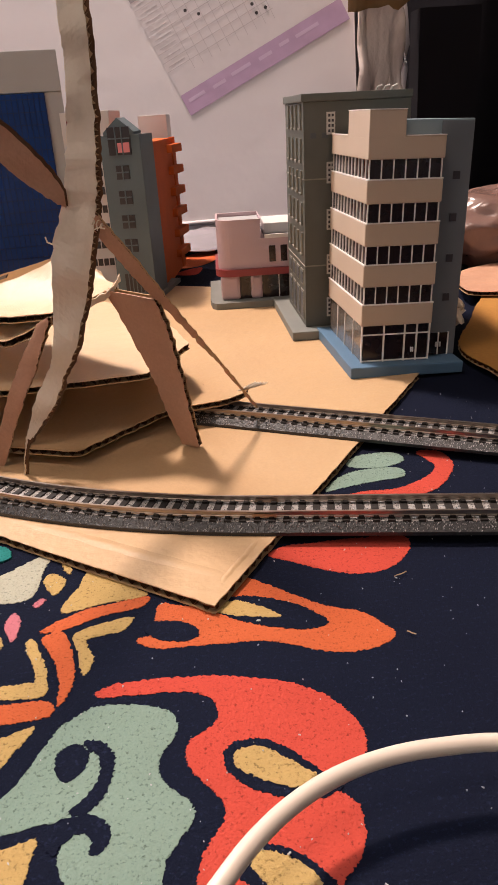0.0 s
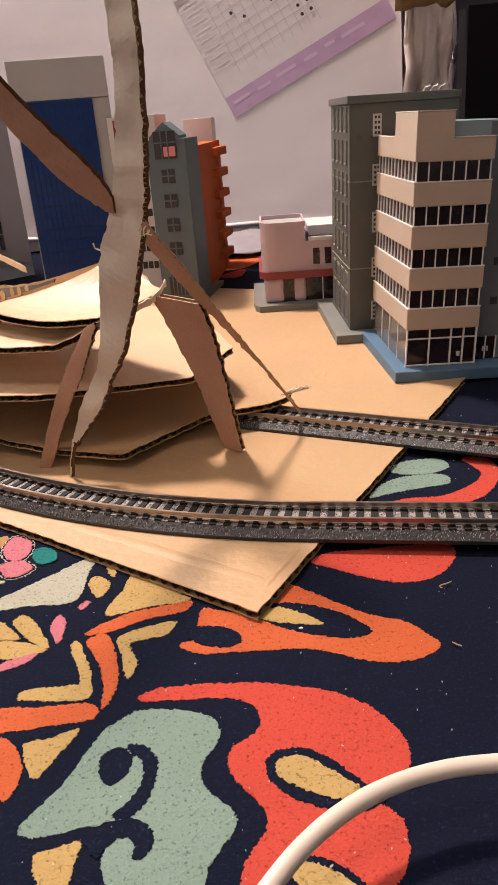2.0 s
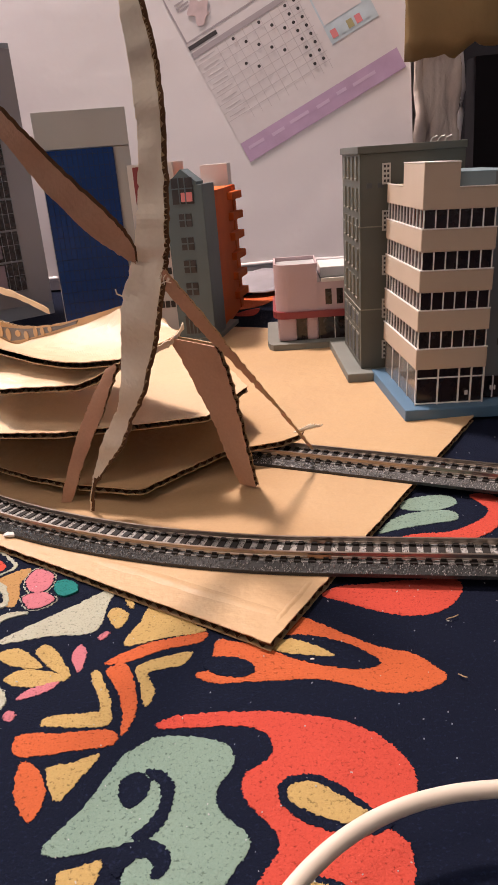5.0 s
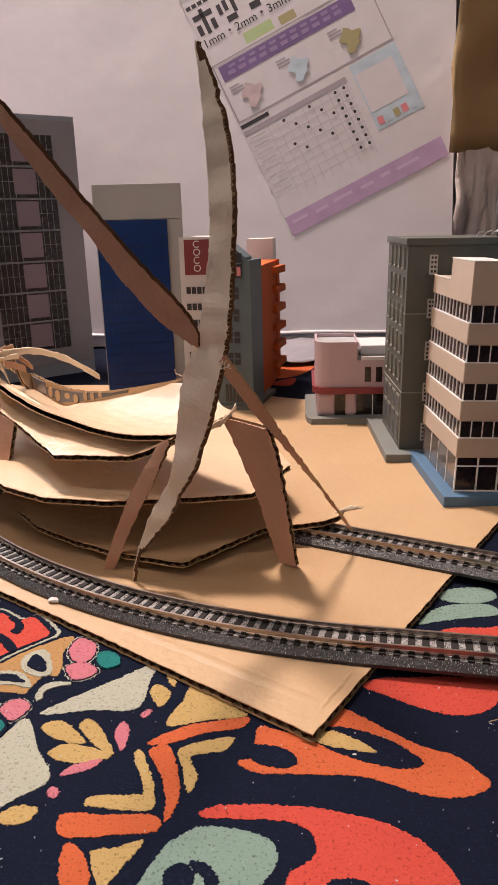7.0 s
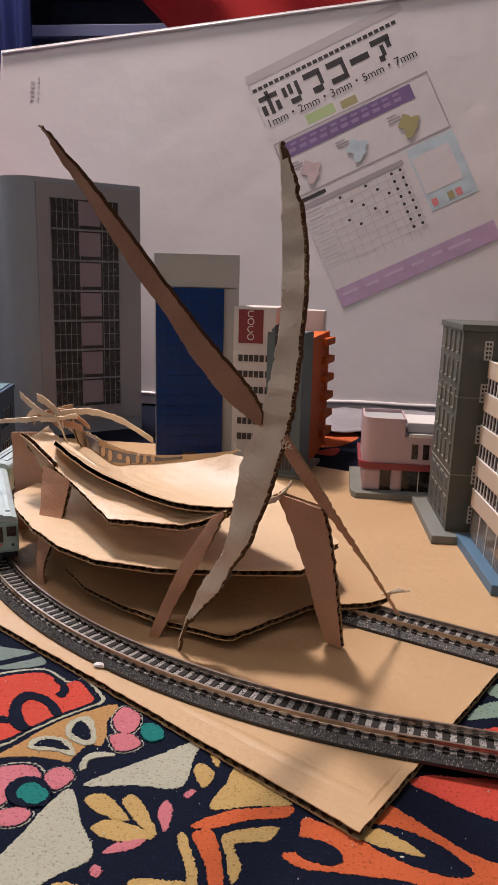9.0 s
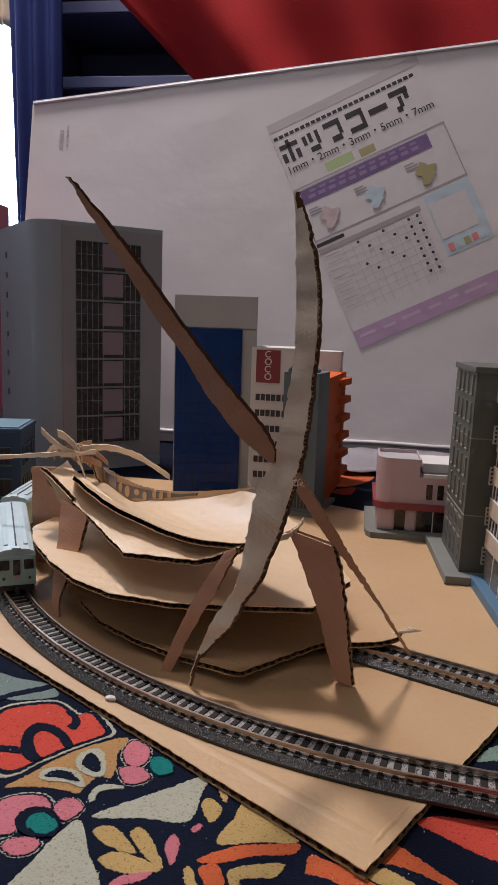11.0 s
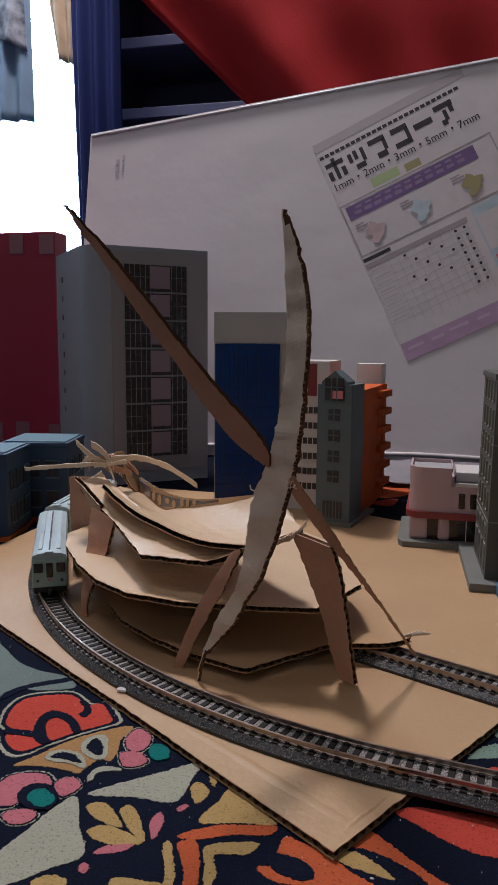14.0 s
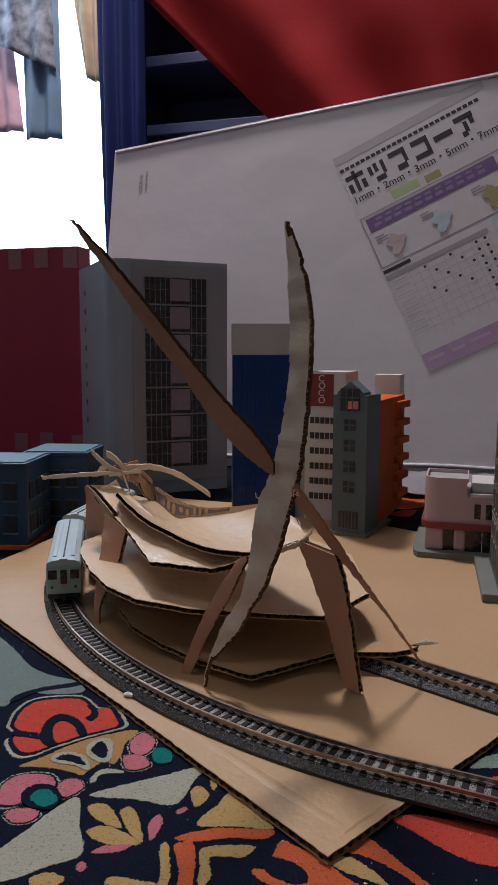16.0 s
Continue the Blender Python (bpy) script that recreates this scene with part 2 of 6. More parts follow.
def thing(name, m, label, category, group="", kind=""):
    ob = new(name)
    ob.matrix_world = m
    ob.empty_display_size = 0.01
    return tagged(ob, label, category, group, kind)


def box(bm, x0, x1, y0, y1, z0, z1, bevel=0.0, m=None):
    made = bmesh.ops.create_cube(bm, size=1.0)["verts"]
    for v in made:
        v.co = Vector(((x0 + x1) / 2 + v.co.x * (x1 - x0), (y0 + y1) / 2 + v.co.y * (y1 - y0), (z0 + z1) / 2 + v.co.z * (z1 - z0)))
        if m is not None:
            v.co = m @ v.co
    if bevel:
        edges = list({e for v in made for e in v.link_edges})
        bmesh.ops.bevel(bm, geom=edges, offset=bevel, segments=2, profile=0.6, affect="EDGES")
    return bm


def boxed(*a, **k):
    return box(bmesh.new(), *a, **k)


def prism(bm, outline, z0, z1):
    low = [bm.verts.new((x, y, z0)) for x, y in outline]
    top = [bm.verts.new((x, y, z1)) for x, y in outline]
    n = len(outline)
    bm.faces.new(low[::-1])
    bm.faces.new(top)
    for i in range(n):
        bm.faces.new((low[i], low[(i + 1) % n], top[(i + 1) % n], top[i]))
    return bm


def pile_patch(outline, z0, z1):
    """A low patch of pile with the given outline, which may fray and cross itself."""
    n = len(outline)
    verts, edges, faces, _, _, _ = geometry.delaunay_2d_cdt([Vector(p) for p in outline], [], [list(range(n))], 1, 1e-7)
    bm = bmesh.new()
    top = [bm.verts.new((p.x, p.y, z1)) for p in verts]
    for f in faces:
        bm.faces.new([top[i] for i in f])
    rim = [e for e in bm.edges if e.is_boundary]
    low = {}
    for e in rim:
        for v in e.verts:
            low.setdefault(v, None)
    for v in list(low):
        low[v] = bm.verts.new((v.co.x, v.co.y, z0))
    for e in rim:
        a, b = e.verts
        bm.faces.new((a, b, low[b], low[a]))
    return bm


def smooth_line(points, n, closed=False):
    """n points along a rounded curve through the given ones."""
    p = [Vector(q) for q in points]
    k = len(p)
    out = []
    spans = k if closed else k - 1
    for i in range(n):
        s = i * spans / (n if closed else n - 1)
        j = min(int(s), spans - 1)
        u = s - j
        if closed:
            a, b, c, d = (p[(j + o) % k] for o in (-1, 0, 1, 2))
        else:
            a, b, c, d = p[max(j - 1, 0)], p[j], p[min(j + 1, k - 1)], p[min(j + 2, k - 1)]
        out.append(0.5 * (2 * b + (c - a) * u + (2 * a - 5 * b + 4 * c - d) * u * u + (3 * b - a - 3 * c + d) * u ** 3))
    return out


def stepped(points, step):
    """Evenly spaced points along straight stretches, so that a rounded curve through them keeps its corners."""
    p = [Vector(q) for q in points]
    out = []
    for a, b in zip(p, p[1:]):
        k = max(1, round((b - a).length / step))
        out += [a.lerp(b, i / k) for i in range(k)]
    return out + [p[-1]]


def tube(points, radius, sides=10):
    bm = bmesh.new()
    rings = []
    for i, p in enumerate(points):
        d = (points[min(i + 1, len(points) - 1)] - points[max(i - 1, 0)]).normalized()
        a = d.cross(Vector((0, 0, 1)))
        a = a.normalized() if a.length > 1e-6 else Vector((1, 0, 0))
        b = a.cross(d)
        rings.append([bm.verts.new(p + radius * (math.cos(k * math.tau / sides) * a + math.sin(k * math.tau / sides) * b)) for k in range(sides)])
    for r, q in zip(rings, rings[1:]):
        for k in range(sides):
            bm.faces.new((r[k], r[(k + 1) % sides], q[(k + 1) % sides], q[k]))
    bm.faces.new(rings[0][::-1])
    bm.faces.new(rings[-1])
    return bm


def grid_skin(bm, rows):
    vs = [[bm.verts.new(p) for p in r] for r in rows]
    for r, q in zip(vs, vs[1:]):
        for i in range(len(r) - 1):
            bm.faces.new((r[i], r[i + 1], q[i + 1], q[i]))
    return vs


def slab(rows, thick, side):
    """A thin closed sheet on a grid of points, thickened along its own normals by thick towards side."""
    bm = bmesh.new()
    k, n = len(rows), len(rows[0])
    norm = normals_of(rows)
    over = [[rows[a][i] + side * thick * norm[a][i] for i in range(n)] for a in range(k)]
    top, low = grid_skin(bm, rows), grid_skin(bm, over)
    ring = lambda g: [g[0][i] for i in range(n)] + [g[a][n - 1] for a in range(1, k)] + [g[k - 1][i] for i in range(n - 2, -1, -1)] + [g[a][0] for a in range(k - 2, 0, -1)]  # noqa: E731
    p, q = ring(top), ring(low)
    for i in range(len(p)):
        bm.faces.new((p[i], p[(i + 1) % len(p)], q[(i + 1) % len(p)], q[i]))
    return bm


def normals_of(rows):
    k, n = len(rows), len(rows[0])
    out = []
    for a in range(k):
        line = []
        for i in range(n):
            u = rows[a][min(i + 1, n - 1)] - rows[a][max(i - 1, 0)]
            v = rows[min(a + 1, k - 1)][i] - rows[max(a - 1, 0)][i]
            w = u.cross(v)
            line.append(w.normalized() if w.length > 1e-12 else Vector((0, 0, 1)))
        out.append(line)
    return out


CARD_T, LINER = 0.0026, 0.00035


def corrugated(name, rails, parent, n=60, across=7, front=None, back=None, wobble=0.0004, seed=1, label="", pitch=0.0034, thick=CARD_T, lean=None, flute=None):
    """A piece of corrugated cardboard lofted across rails (lines of points along the piece): two paper liners and the fluted paper between."""
    rnd = random.Random(seed)
    facing = normals_of([smooth_line(r, 9) for r in (rails[0], rails[-1])])[0][4]
    if facing.dot(Vector((0, -0.8, 0.6))) < 0:
        rails = rails[::-1]
    fine = [smooth_line(r, n) for r in rails]
    rows = []
    for a in range(across):
        s = a / (across - 1)
        row = []
        for i in range(n):
            row.append(smooth_line([f[i] for f in fine], across)[a] if len(fine) > 2 else fine[0][i].lerp(fine[1][i], s))
        rows.append(row)
    norm = normals_of(rows)
    off = rnd.random() * 50
    for a in range(across):
        for i in range(n):
            p = rows[a][i]
            rows[a][i] = p + norm[a][i] * wobble * (noise.noise(p * 90 + Vector((off, 0, 0))) + noise.noise(Vector((p.x * 40, p.y * 40, p.z * 130 + off))))
            if a in (0, across - 1):
                rows[a][i] = rows[a][i] + (rows[across // 2][i] - p).normalized() * (0.0006 * noise.noise(p * 420 + Vector((0, off, 0))) + 0.0005 * noise.noise(p * 1100 + Vector((off, 0, 0))))
    norm = normals_of(rows)
    if lean:
        norm = [[-Vector(lean).normalized() for _ in r] for r in norm]
    depth = [thick * min(1.0, 0.08 + (rows[-1][i] - rows[0][i]).length / 0.008) for i in range(n)]
    back_rows = [[rows[a][i] - norm[a][i] * depth[i] for i in range(n)] for a in range(across)]
    piece = part(name, slab(rows, LINER, -1), front or KRAFT, parent, label, smooth=False)
    part("back_liner", slab(back_rows, LINER, 1), back or KRAFT, piece)
    # the fluted middle layer, by default in a brown with gap shade painted in
    length = sum((fine[0][i + 1] - fine[0][i]).length for i in range(n - 1))
    waves = max(4, int(length / pitch))
    m = waves * 6 + 1
    bm = bmesh.new()
    wave_rows = []
    for a in range(across):
        line = []
        for j in range(m):
            s = j / (m - 1) * (n - 1)
            i = min(int(s), n - 2)
            u = s - i
            p = rows[a][i].lerp(rows[a][i + 1], u)
            q = norm[a][i].lerp(norm[a][i + 1], u)
            h = 0.5 - 0.42 * math.cos(j / 6 * math.tau)
            c = rows[across // 2][i].lerp(rows[across // 2][i + 1], u)
            inward = (c - p) * (0.02 if a in (0, across - 1) else 0)
            line.append(p - q * depth[i] * h + inward)
        wave_rows.append(line)
    grid_skin(bm, wave_rows)
    part("fluting", bm, flute or FLUTE_SHADE, piece)
    return piece


def card_plate(name, outline, z, parent, m=240, label="", front=None, thick=CARD_T, seed=3, pitch=0.0042, rough=0.0007, smooth_edge=True):
    """A level cardboard plate with a rounded, torn outline: two liners and a fluted edge between them; z is its top."""
    edge = smooth_line([(x, y, 0) for x, y in outline], m, True) if smooth_edge else straight_line(outline, m)
    off = Vector((seed * 7.3, 0, 0))
    edge = [p + Vector((noise.noise(p * 300 + off), noise.noise(p * 300 + off * 2), 0)) * rough for p in edge]
    flat = [(p.x, p.y) for p in edge]
    piece = part(name, prism(bmesh.new(), flat, z - LINER, z), front or KRAFT, parent, label)
    part("back_liner", prism(bmesh.new(), flat, z - thick, z - thick + LINER), KRAFT, piece)
    mid = sum(edge, Vector()) / len(edge)
    outer, inner = [], []
    s = 0.0
    for i, p in enumerate(edge):
        q = edge[(i + 1) % len(edge)]
        steps = max(2, int((q - p).length / (pitch / 6)))
        d = (q - p).normalized()
        inn = Vector((-d.y, d.x, 0))
        if inn.dot(mid - p) < 0:
            inn = -inn
        for k in range(steps):
            c = p.lerp(q, k / steps)
            h = 0.5 - 0.42 * math.cos((s + (q - p).length * k / steps) / pitch * math.tau)
            outer.append(c + inn * 0.0003 + Vector((0, 0, z - thick * h)))
            inner.append(c + inn * 0.004 + Vector((0, 0, z - thick * h)))
        s += (q - p).length
    bm = bmesh.new()
    grid_skin(bm, [outer + outer[:1], inner + inner[:1]])
    part("fluting", bm, FLUTE_SHADE, piece)
    return piece


def straight_line(outline, m):
    p = [Vector((x, y, 0)) for x, y in outline]
    out = []
    total = sum((p[(i + 1) % len(p)] - p[i]).length for i in range(len(p)))
    for i in range(len(p)):
        q = p[(i + 1) % len(p)]
        k = max(2, int(m * (q - p[i]).length / total))
        out += [p[i].lerp(q, j / k) for j in range(k)]
    return out


def writing(name, text, size, mat, parent, m, spacing=1.0, label="", width=0.0):
    data = bpy.data.curves.new(name, "FONT")
    data.body, data.size, data.extrude, data.space_character = text, size, 0.00005, spacing
    data.align_x, data.align_y = "LEFT", "BOTTOM"
    ob = new(name, data)
    bpy.context.view_layer.update()
    me = bpy.data.meshes.new_from_object(ob.evaluated_get(bpy.context.evaluated_depsgraph_get()))
    bpy.data.objects.remove(ob)
    if width:
        span = max(v.co.x for v in me.vertices) - min(v.co.x for v in me.vertices)
        me.transform(Matrix.Diagonal((width / span, width / span, 1, 1)))
    me.materials.clear()
    me.materials.append(mat)
    made = new(name, me)
    made.parent = parent
    made.matrix_local = m
    if label:
        tagged(made, label)
    return made


CARD_TOP = 0.003


# ---- room ----
def structure(name, bm, mat, label, smooth=False):
    return tagged(part(name, bm, mat, None, smooth=smooth), label, name.split("_")[0], kind="structure")


structure("floor", boxed(-1.6, 1.4, -1.3, 1.6, -0.03, -0.004), BLACK_WOOD, "dark floor under the patterned rug")
structure("ceiling", boxed(-1.65, 1.45, -1.35, 1.65, 2.3, 2.35), WALL, "plain pale ceiling of the room")
structure("wall_left", boxed(-1.65, -1.6, -1.35, 1.65, -0.03, 2.3), WALL, "plain painted room wall")
structure("wall_right", boxed(1.4, 1.45, -1.35, 1.65, -0.03, 2.3), WALL, "plain painted room wall")
structure("wall_front", boxed(-1.6, 1.4, -1.35, -1.3, -0.03, 2.3), WALL, "plain painted room wall")
bm = bmesh.new()
box(bm, -1.6, -1.3, 1.5, 1.55, -0.03, 2.3)
box(bm, -0.62, 1.4, 1.5, 1.55, -0.03, 2.3)
box(bm, -1.3, -0.62, 1.5, 1.55, -0.03, 0.02)
box(bm, -1.3, -0.62, 1.5, 1.55, 1.5, 2.3)
structure("wall_back", bm, WALL, "painted room wall with the window opening")
window = thing("window_1", Matrix.Translation((-0.96, 1.5, 0.02)), "overexposed bright window in a dull wooden frame", "window", kind="structure")
for n_, b_ in (("window_frame", (-0.34, -0.31, 0, 0.05, 0, 1.48)), ("window_frame", (0.31, 0.34, 0, 0.05, 0, 1.48)),
               ("window_frame", (-0.31, 0.31, 0, 0.05, 1.45, 1.48)), ("window_sill", (-0.34, 0.34, -0.03, 0.05, -0.02, 0.0))):
    part(n_, boxed(*b_, bevel=0.002), DULL_FRAME, window)
backdrop = structure("backdrop", boxed(-1.9, -0.3, 1.75, 1.76, 0.0, 1.9), OUTSIDE, "overexposed daylight outside the window")
# ---- rug ----
rug = thing("rug", Matrix.Identity(4), "navy patterned short-pile rug with coral and sage scrolls", "rug")
bm = bmesh.new()
NX, NY = 120, 100
rows_ = [[Vector((-1.1 + 2.1 * i / NX, -0.5 + 1.75 * j / NY, 0.0)) for i in range(NX + 1)] for j in range(NY + 1)]
grid_skin(bm, rows_)
lift = bmesh.ops.extrude_face_region(bm, geom=bm.faces[:])
bmesh.ops.translate(bm, verts=[v for v in lift["geom"] if isinstance(v, bmesh.types.BMVert)], vec=(0, 0, -0.0035))
part("pile_ground", bm, NAVY, rug)


figures = []


def motif(colour, layer, points, dx=0.0, dy=0.0, turn=0.0, grow=1.0):
    """One woven figure of the rug: a closed rounded outline in millimetres, its pile standing a little over the ground."""
    line = smooth_line([(x / 1000, y / 1000, 0) for x, y in points], max(90, len(points) * 16), True)
    around = sum((q - p).length for p, q in zip(line, line[1:]))
    line = smooth_line(line, max(120, min(2000, int(around / 0.00032))), True)
    jag = random.Random(len(figures))
    mid = sum(line, Vector()) / len(line)
    spin = Matrix.Rotation(radians(turn), 3, "Z")
    line = [spin @ ((p - mid) * grow) + mid + Vector((dx, dy, 0)) for p in line]
    line = [p + 0.00025 * Vector((noise.noise(p * 700), noise.noise(p * 700 + Vector((9, 9, 9))), 0)) + 0.00030 * Vector((jag.uniform(-1, 1), jag.uniform(-1, 1), 0)) for p in line]
    figures.append(colour)
    top = 0.00012 + 0.00012 * layer + 0.000002 * (len(figures) % 40)
    part("woven_figure", pile_patch([(p.x, p.y) for p in line], -0.001, top), PILE[colour], rug)


motif("rust_orange", 0, [(2.7, 169.9), (6.3, 172.4), (15.4, 165.1), (26.2, 156.8), (34.5, 153), (39.5, 147), (41.3, 143), (37.7, 139.6), (30.2, 138), (23.3, 139.1), (15.4, 142.6), (8.3, 145.1), (-0.3, 145.3), (-10.2, 145.4), (-17.6, 145.7), (-22.5, 148.4), (-22.6, 150.4), (-19.2, 151.4), (-18.8, 157.5), (-17.8, 163.9), (-11.7, 162.2), (-3.7, 161.4)])
motif("navy", 1, [(-5, 162.7), (-1, 163.8), (7.1, 163.5), (16.1, 159.9), (22, 155.1), (25.7, 149.6), (19.7, 147.8), (11.2, 150), (3.8, 153.3), (-2.5, 158.1)])
motif("navy", 1, [(-21.3, 155.7), (-16.8, 156.3), (-10.3, 154.4), (-7.1, 150.3), (-10.2, 147.5), (-16.5, 148.6), (-20.4, 151.5)])
motif("sand", 2, [(-3.7, 159.7), (1.7, 162), (8.1, 159.2), (14.1, 153.7), (7.8, 154.4), (0.1, 156.3)])
motif("coral", 0, [(13.6, 182.6), (17.7, 186.8), (29.7, 187.7), (41.8, 188), (54.3, 187.2), (55.2, 180.7), (50, 173.5), (43.5, 169.8), (35.3, 170.1), (27.5, 173.4), (19.7, 178.6)])
motif("coral", 0, [(-31.3, 132.3), (-26.4, 134.5), (-15.9, 134.9), (-4.2, 134.3), (4.9, 132.2), (13.8, 129.5), (20, 125.4), (24.5, 119.8), (27, 114.1), (26.6, 108.9), (24.7, 105.3), (20.6, 101.9), (18.7, 100.2), (20.9, 98.1), (22.6, 95.3), (22.3, 89.3), (20, 84.7), (17.4, 82.2), (14.3, 79), (2.9, 78.4), (-6.9, 80.2), (-7.9, 85.5), (-5.9, 91.1), (-3.1, 94.9), (-2.8, 99.2), (-5.3, 102.7), (-8.7, 107.1), (-10.3, 111.6), (-9.3, 115.5), (-4.5, 119.3), (-3.3, 123.5), (-5.5, 127.5), (-11.1, 130), (-21.4, 130.3), (-29.4, 130.5)])
motif("navy", 1, [(-2.6, 110.4), (-0.5, 113.5), (4.7, 114.2), (9.7, 111.7), (15, 106.3), (18.8, 102.2), (19.8, 99.9), (14.8, 98), (8.3, 99.3), (2.9, 101.9), (-1.3, 105.7)])
motif("sand", 2, [(-0.6, 109.9), (1.5, 112), (5.6, 111.7), (10.3, 108.2), (14.7, 104.3), (17.6, 101.1), (14.2, 100.6), (8.6, 101.8), (3.1, 104.7), (0, 107.3)])
motif("navy", 1, [(-1.2, 86.9), (0.2, 89.7), (4.7, 89.9), (9.7, 87.7), (13.5, 84.2), (15.3, 79.8), (6.2, 79), (-0.1, 83.3)])
motif("sand", 2, [(1, 87.6), (3.7, 88.7), (7.9, 87.1), (11.8, 83.9), (12.9, 79.9), (6.3, 80.1), (2.5, 84.2)])
motif("sage", 0, [(-33.9, 125.9), (-30.2, 127.9), (-22.3, 127.4), (-15.5, 125.2), (-12.6, 122), (-12.5, 117.1), (-14.9, 113.3), (-15.8, 109.5), (-14.6, 105.7), (-11.6, 102.6), (-8.5, 99), (-9.1, 95.3), (-11.3, 92.4), (-13.4, 88.6), (-14.1, 84.1), (-15.1, 79.9), (-26.8, 80.5), (-30.4, 85.1), (-33, 89.9), (-32.8, 93.6), (-30.8, 98.4), (-37.8, 98.3), (-45.9, 97), (-50.6, 98.6), (-47.6, 103.4), (-44, 109), (-41.2, 115.2), (-38.2, 121.9)])
motif("navy", 1, [(-32.1, 117.8), (-28.4, 117.5), (-25.3, 113.8), (-24.7, 108.9), (-26.3, 103), (-29.5, 99.7), (-32.3, 100.6), (-29.4, 104.2), (-27.6, 108.5), (-28.4, 113.6), (-30.8, 115.5)])
motif("navy", 1, [(-37.2, 113.6), (-36.3, 116.2), (-33.1, 117.3), (-30.4, 114.4), (-31.1, 110.3), (-33.9, 107.7), (-36.5, 110)])
motif("navy", 1, [(-37.5, 97), (-32.3, 99.2), (-27.4, 99.5), (-24.4, 96.7), (-23.9, 93.4), (-25.8, 91.1), (-27.7, 91.9), (-27.3, 94.2), (-30.1, 95.7), (-32.8, 93.6), (-34.3, 91.9)])
motif("sand", 0, [(-45.9, 93.1), (-42.1, 94.6), (-37.7, 95.6), (-38, 89.7), (-38.8, 86), (-42.8, 84.9), (-44.5, 88.7)])
motif("rust_orange", 0, [(-65, 130.9), (-54.7, 131), (-42, 130.9), (-40.9, 126.2), (-49.8, 125), (-62.8, 124.1)])
motif("sand", 0, [(-60.1, 134), (-58.6, 137), (-49.2, 137.6), (-46.3, 139.1), (-51.2, 151), (-49.5, 153.2), (-45.4, 144.3), (-43, 136.6), (-44.1, 132.4), (-54, 132.9)])
motif("rust_orange", 0, [(-47.6, 153.5), (-42.4, 155.4), (-38.2, 144.6), (-37.1, 135.7), (-39.4, 129.1), (-40.6, 137.7), (-43.6, 146)])
motif("rust_orange", 0, [(-48.5, 156.8), (-38.8, 163.7), (-28.2, 166.5), (-21.2, 167.7), (-22.8, 163.3), (-33, 160.8), (-42.9, 156.3)])
motif("sand", 0, [(-39.3, 154.3), (-30.1, 158.4), (-24.6, 159.1), (-27, 154), (-34.3, 152.2), (-35.9, 150.4), (-33.1, 143.8), (-35.1, 138.6), (-37.6, 147.3)])
motif("sand", 0, [(-44.4, 163.9), (-41.2, 175.6), (-38.3, 182.9), (-26, 172.9), (-21.8, 168.2), (-33.6, 166.2)])
motif("sand", 0, [(-55, 119.8), (-49.5, 121.3), (-43.5, 123.2), (-47.1, 115.6), (-50.4, 110.5)])
motif("rust_orange", 0, [(-61.6, 122), (-57, 119.8), (-53.3, 112.2), (-55.1, 105.6), (-60.3, 112.7)])
motif("cream", 0, [(-82.8, 168.6), (-73.4, 177.8), (-64, 185.5), (-52.7, 194.8), (-53, 185.3), (-54.5, 171.5), (-67.2, 170.5)])
motif("cream", 0, [(-96.1, 132.9), (-92.3, 149.6), (-90.2, 158.9), (-85.8, 166.3), (-78.3, 153.3), (-71.8, 142.6), (-78.5, 135.3), (-88.8, 126)])
motif("sand", 0, [(-80.5, 163.3), (-75.6, 165.7), (-69.1, 160.4), (-66, 156.1), (-72.6, 156.9), (-77.6, 159.5)])
motif("sand", 0, [(-69.7, 163.8), (-67, 166.4), (-61.3, 159.9), (-57.3, 152.2), (-61.8, 154.3), (-66.7, 159.3)])
motif("sand", 0, [(-75.2, 152.8), (-69.6, 156), (-57.5, 151.4), (-64.8, 148.5), (-71.9, 149.4)])
motif("rose", 0, [(-68.9, 143.6), (-67.1, 147.5), (-59.6, 149.9), (-62.1, 146.3)])
motif("rose", 0, [(-58.6, 160.2), (-57.3, 165.3), (-54.7, 161.6), (-55, 153.4)])
motif("sand", 0, [(-51.9, 179.2), (-50, 183), (-45.4, 178.7), (-47.7, 172.2)])
motif("rose", 0, [(-70.8, 137.4), (-70.1, 139.7), (-67.7, 138.2), (-68.4, 135.9)])
motif("sand", 0, [(-80.6, 129.9), (-77.2, 133.2), (-71.5, 132.3), (-73.1, 128.2), (-77.8, 127.3)])
motif("slate", 0, [(-198.5, 278.8), (-175.1, 265.4), (-156.4, 250.2), (-141.8, 243.9), (-127.8, 241.5), (-120.2, 233.3), (-132.5, 227.5), (-144, 226.4), (-145.4, 212.7), (-162.4, 226)])
motif("sage", 0, [(47.2, 237.3), (52.4, 244.3), (65.4, 245.1), (68.5, 238.1), (60.9, 233.6), (52.3, 234.1)])
motif("sage", 0, [(36.4, 219), (43.1, 228.7), (52, 232.7), (64.4, 232.5), (65.4, 225.5), (53.9, 223), (43.6, 220.8)])
motif("coral", 0, [(74.7, 243.5), (83, 242.6), (84.6, 231), (75.9, 216.4), (64.3, 210.1), (54.6, 209.2), (41.2, 212.9), (48.6, 216.6), (60.3, 216.8), (71.4, 222.7), (78, 231.2)])


def bloom(colour, points):
    """A petal with a thin pale outline set off from it by a dark gap."""
    motif("cream", 0, points, grow=1.17)
    motif("navy", 1, points, grow=1.10)
    motif(colour, 2, points)


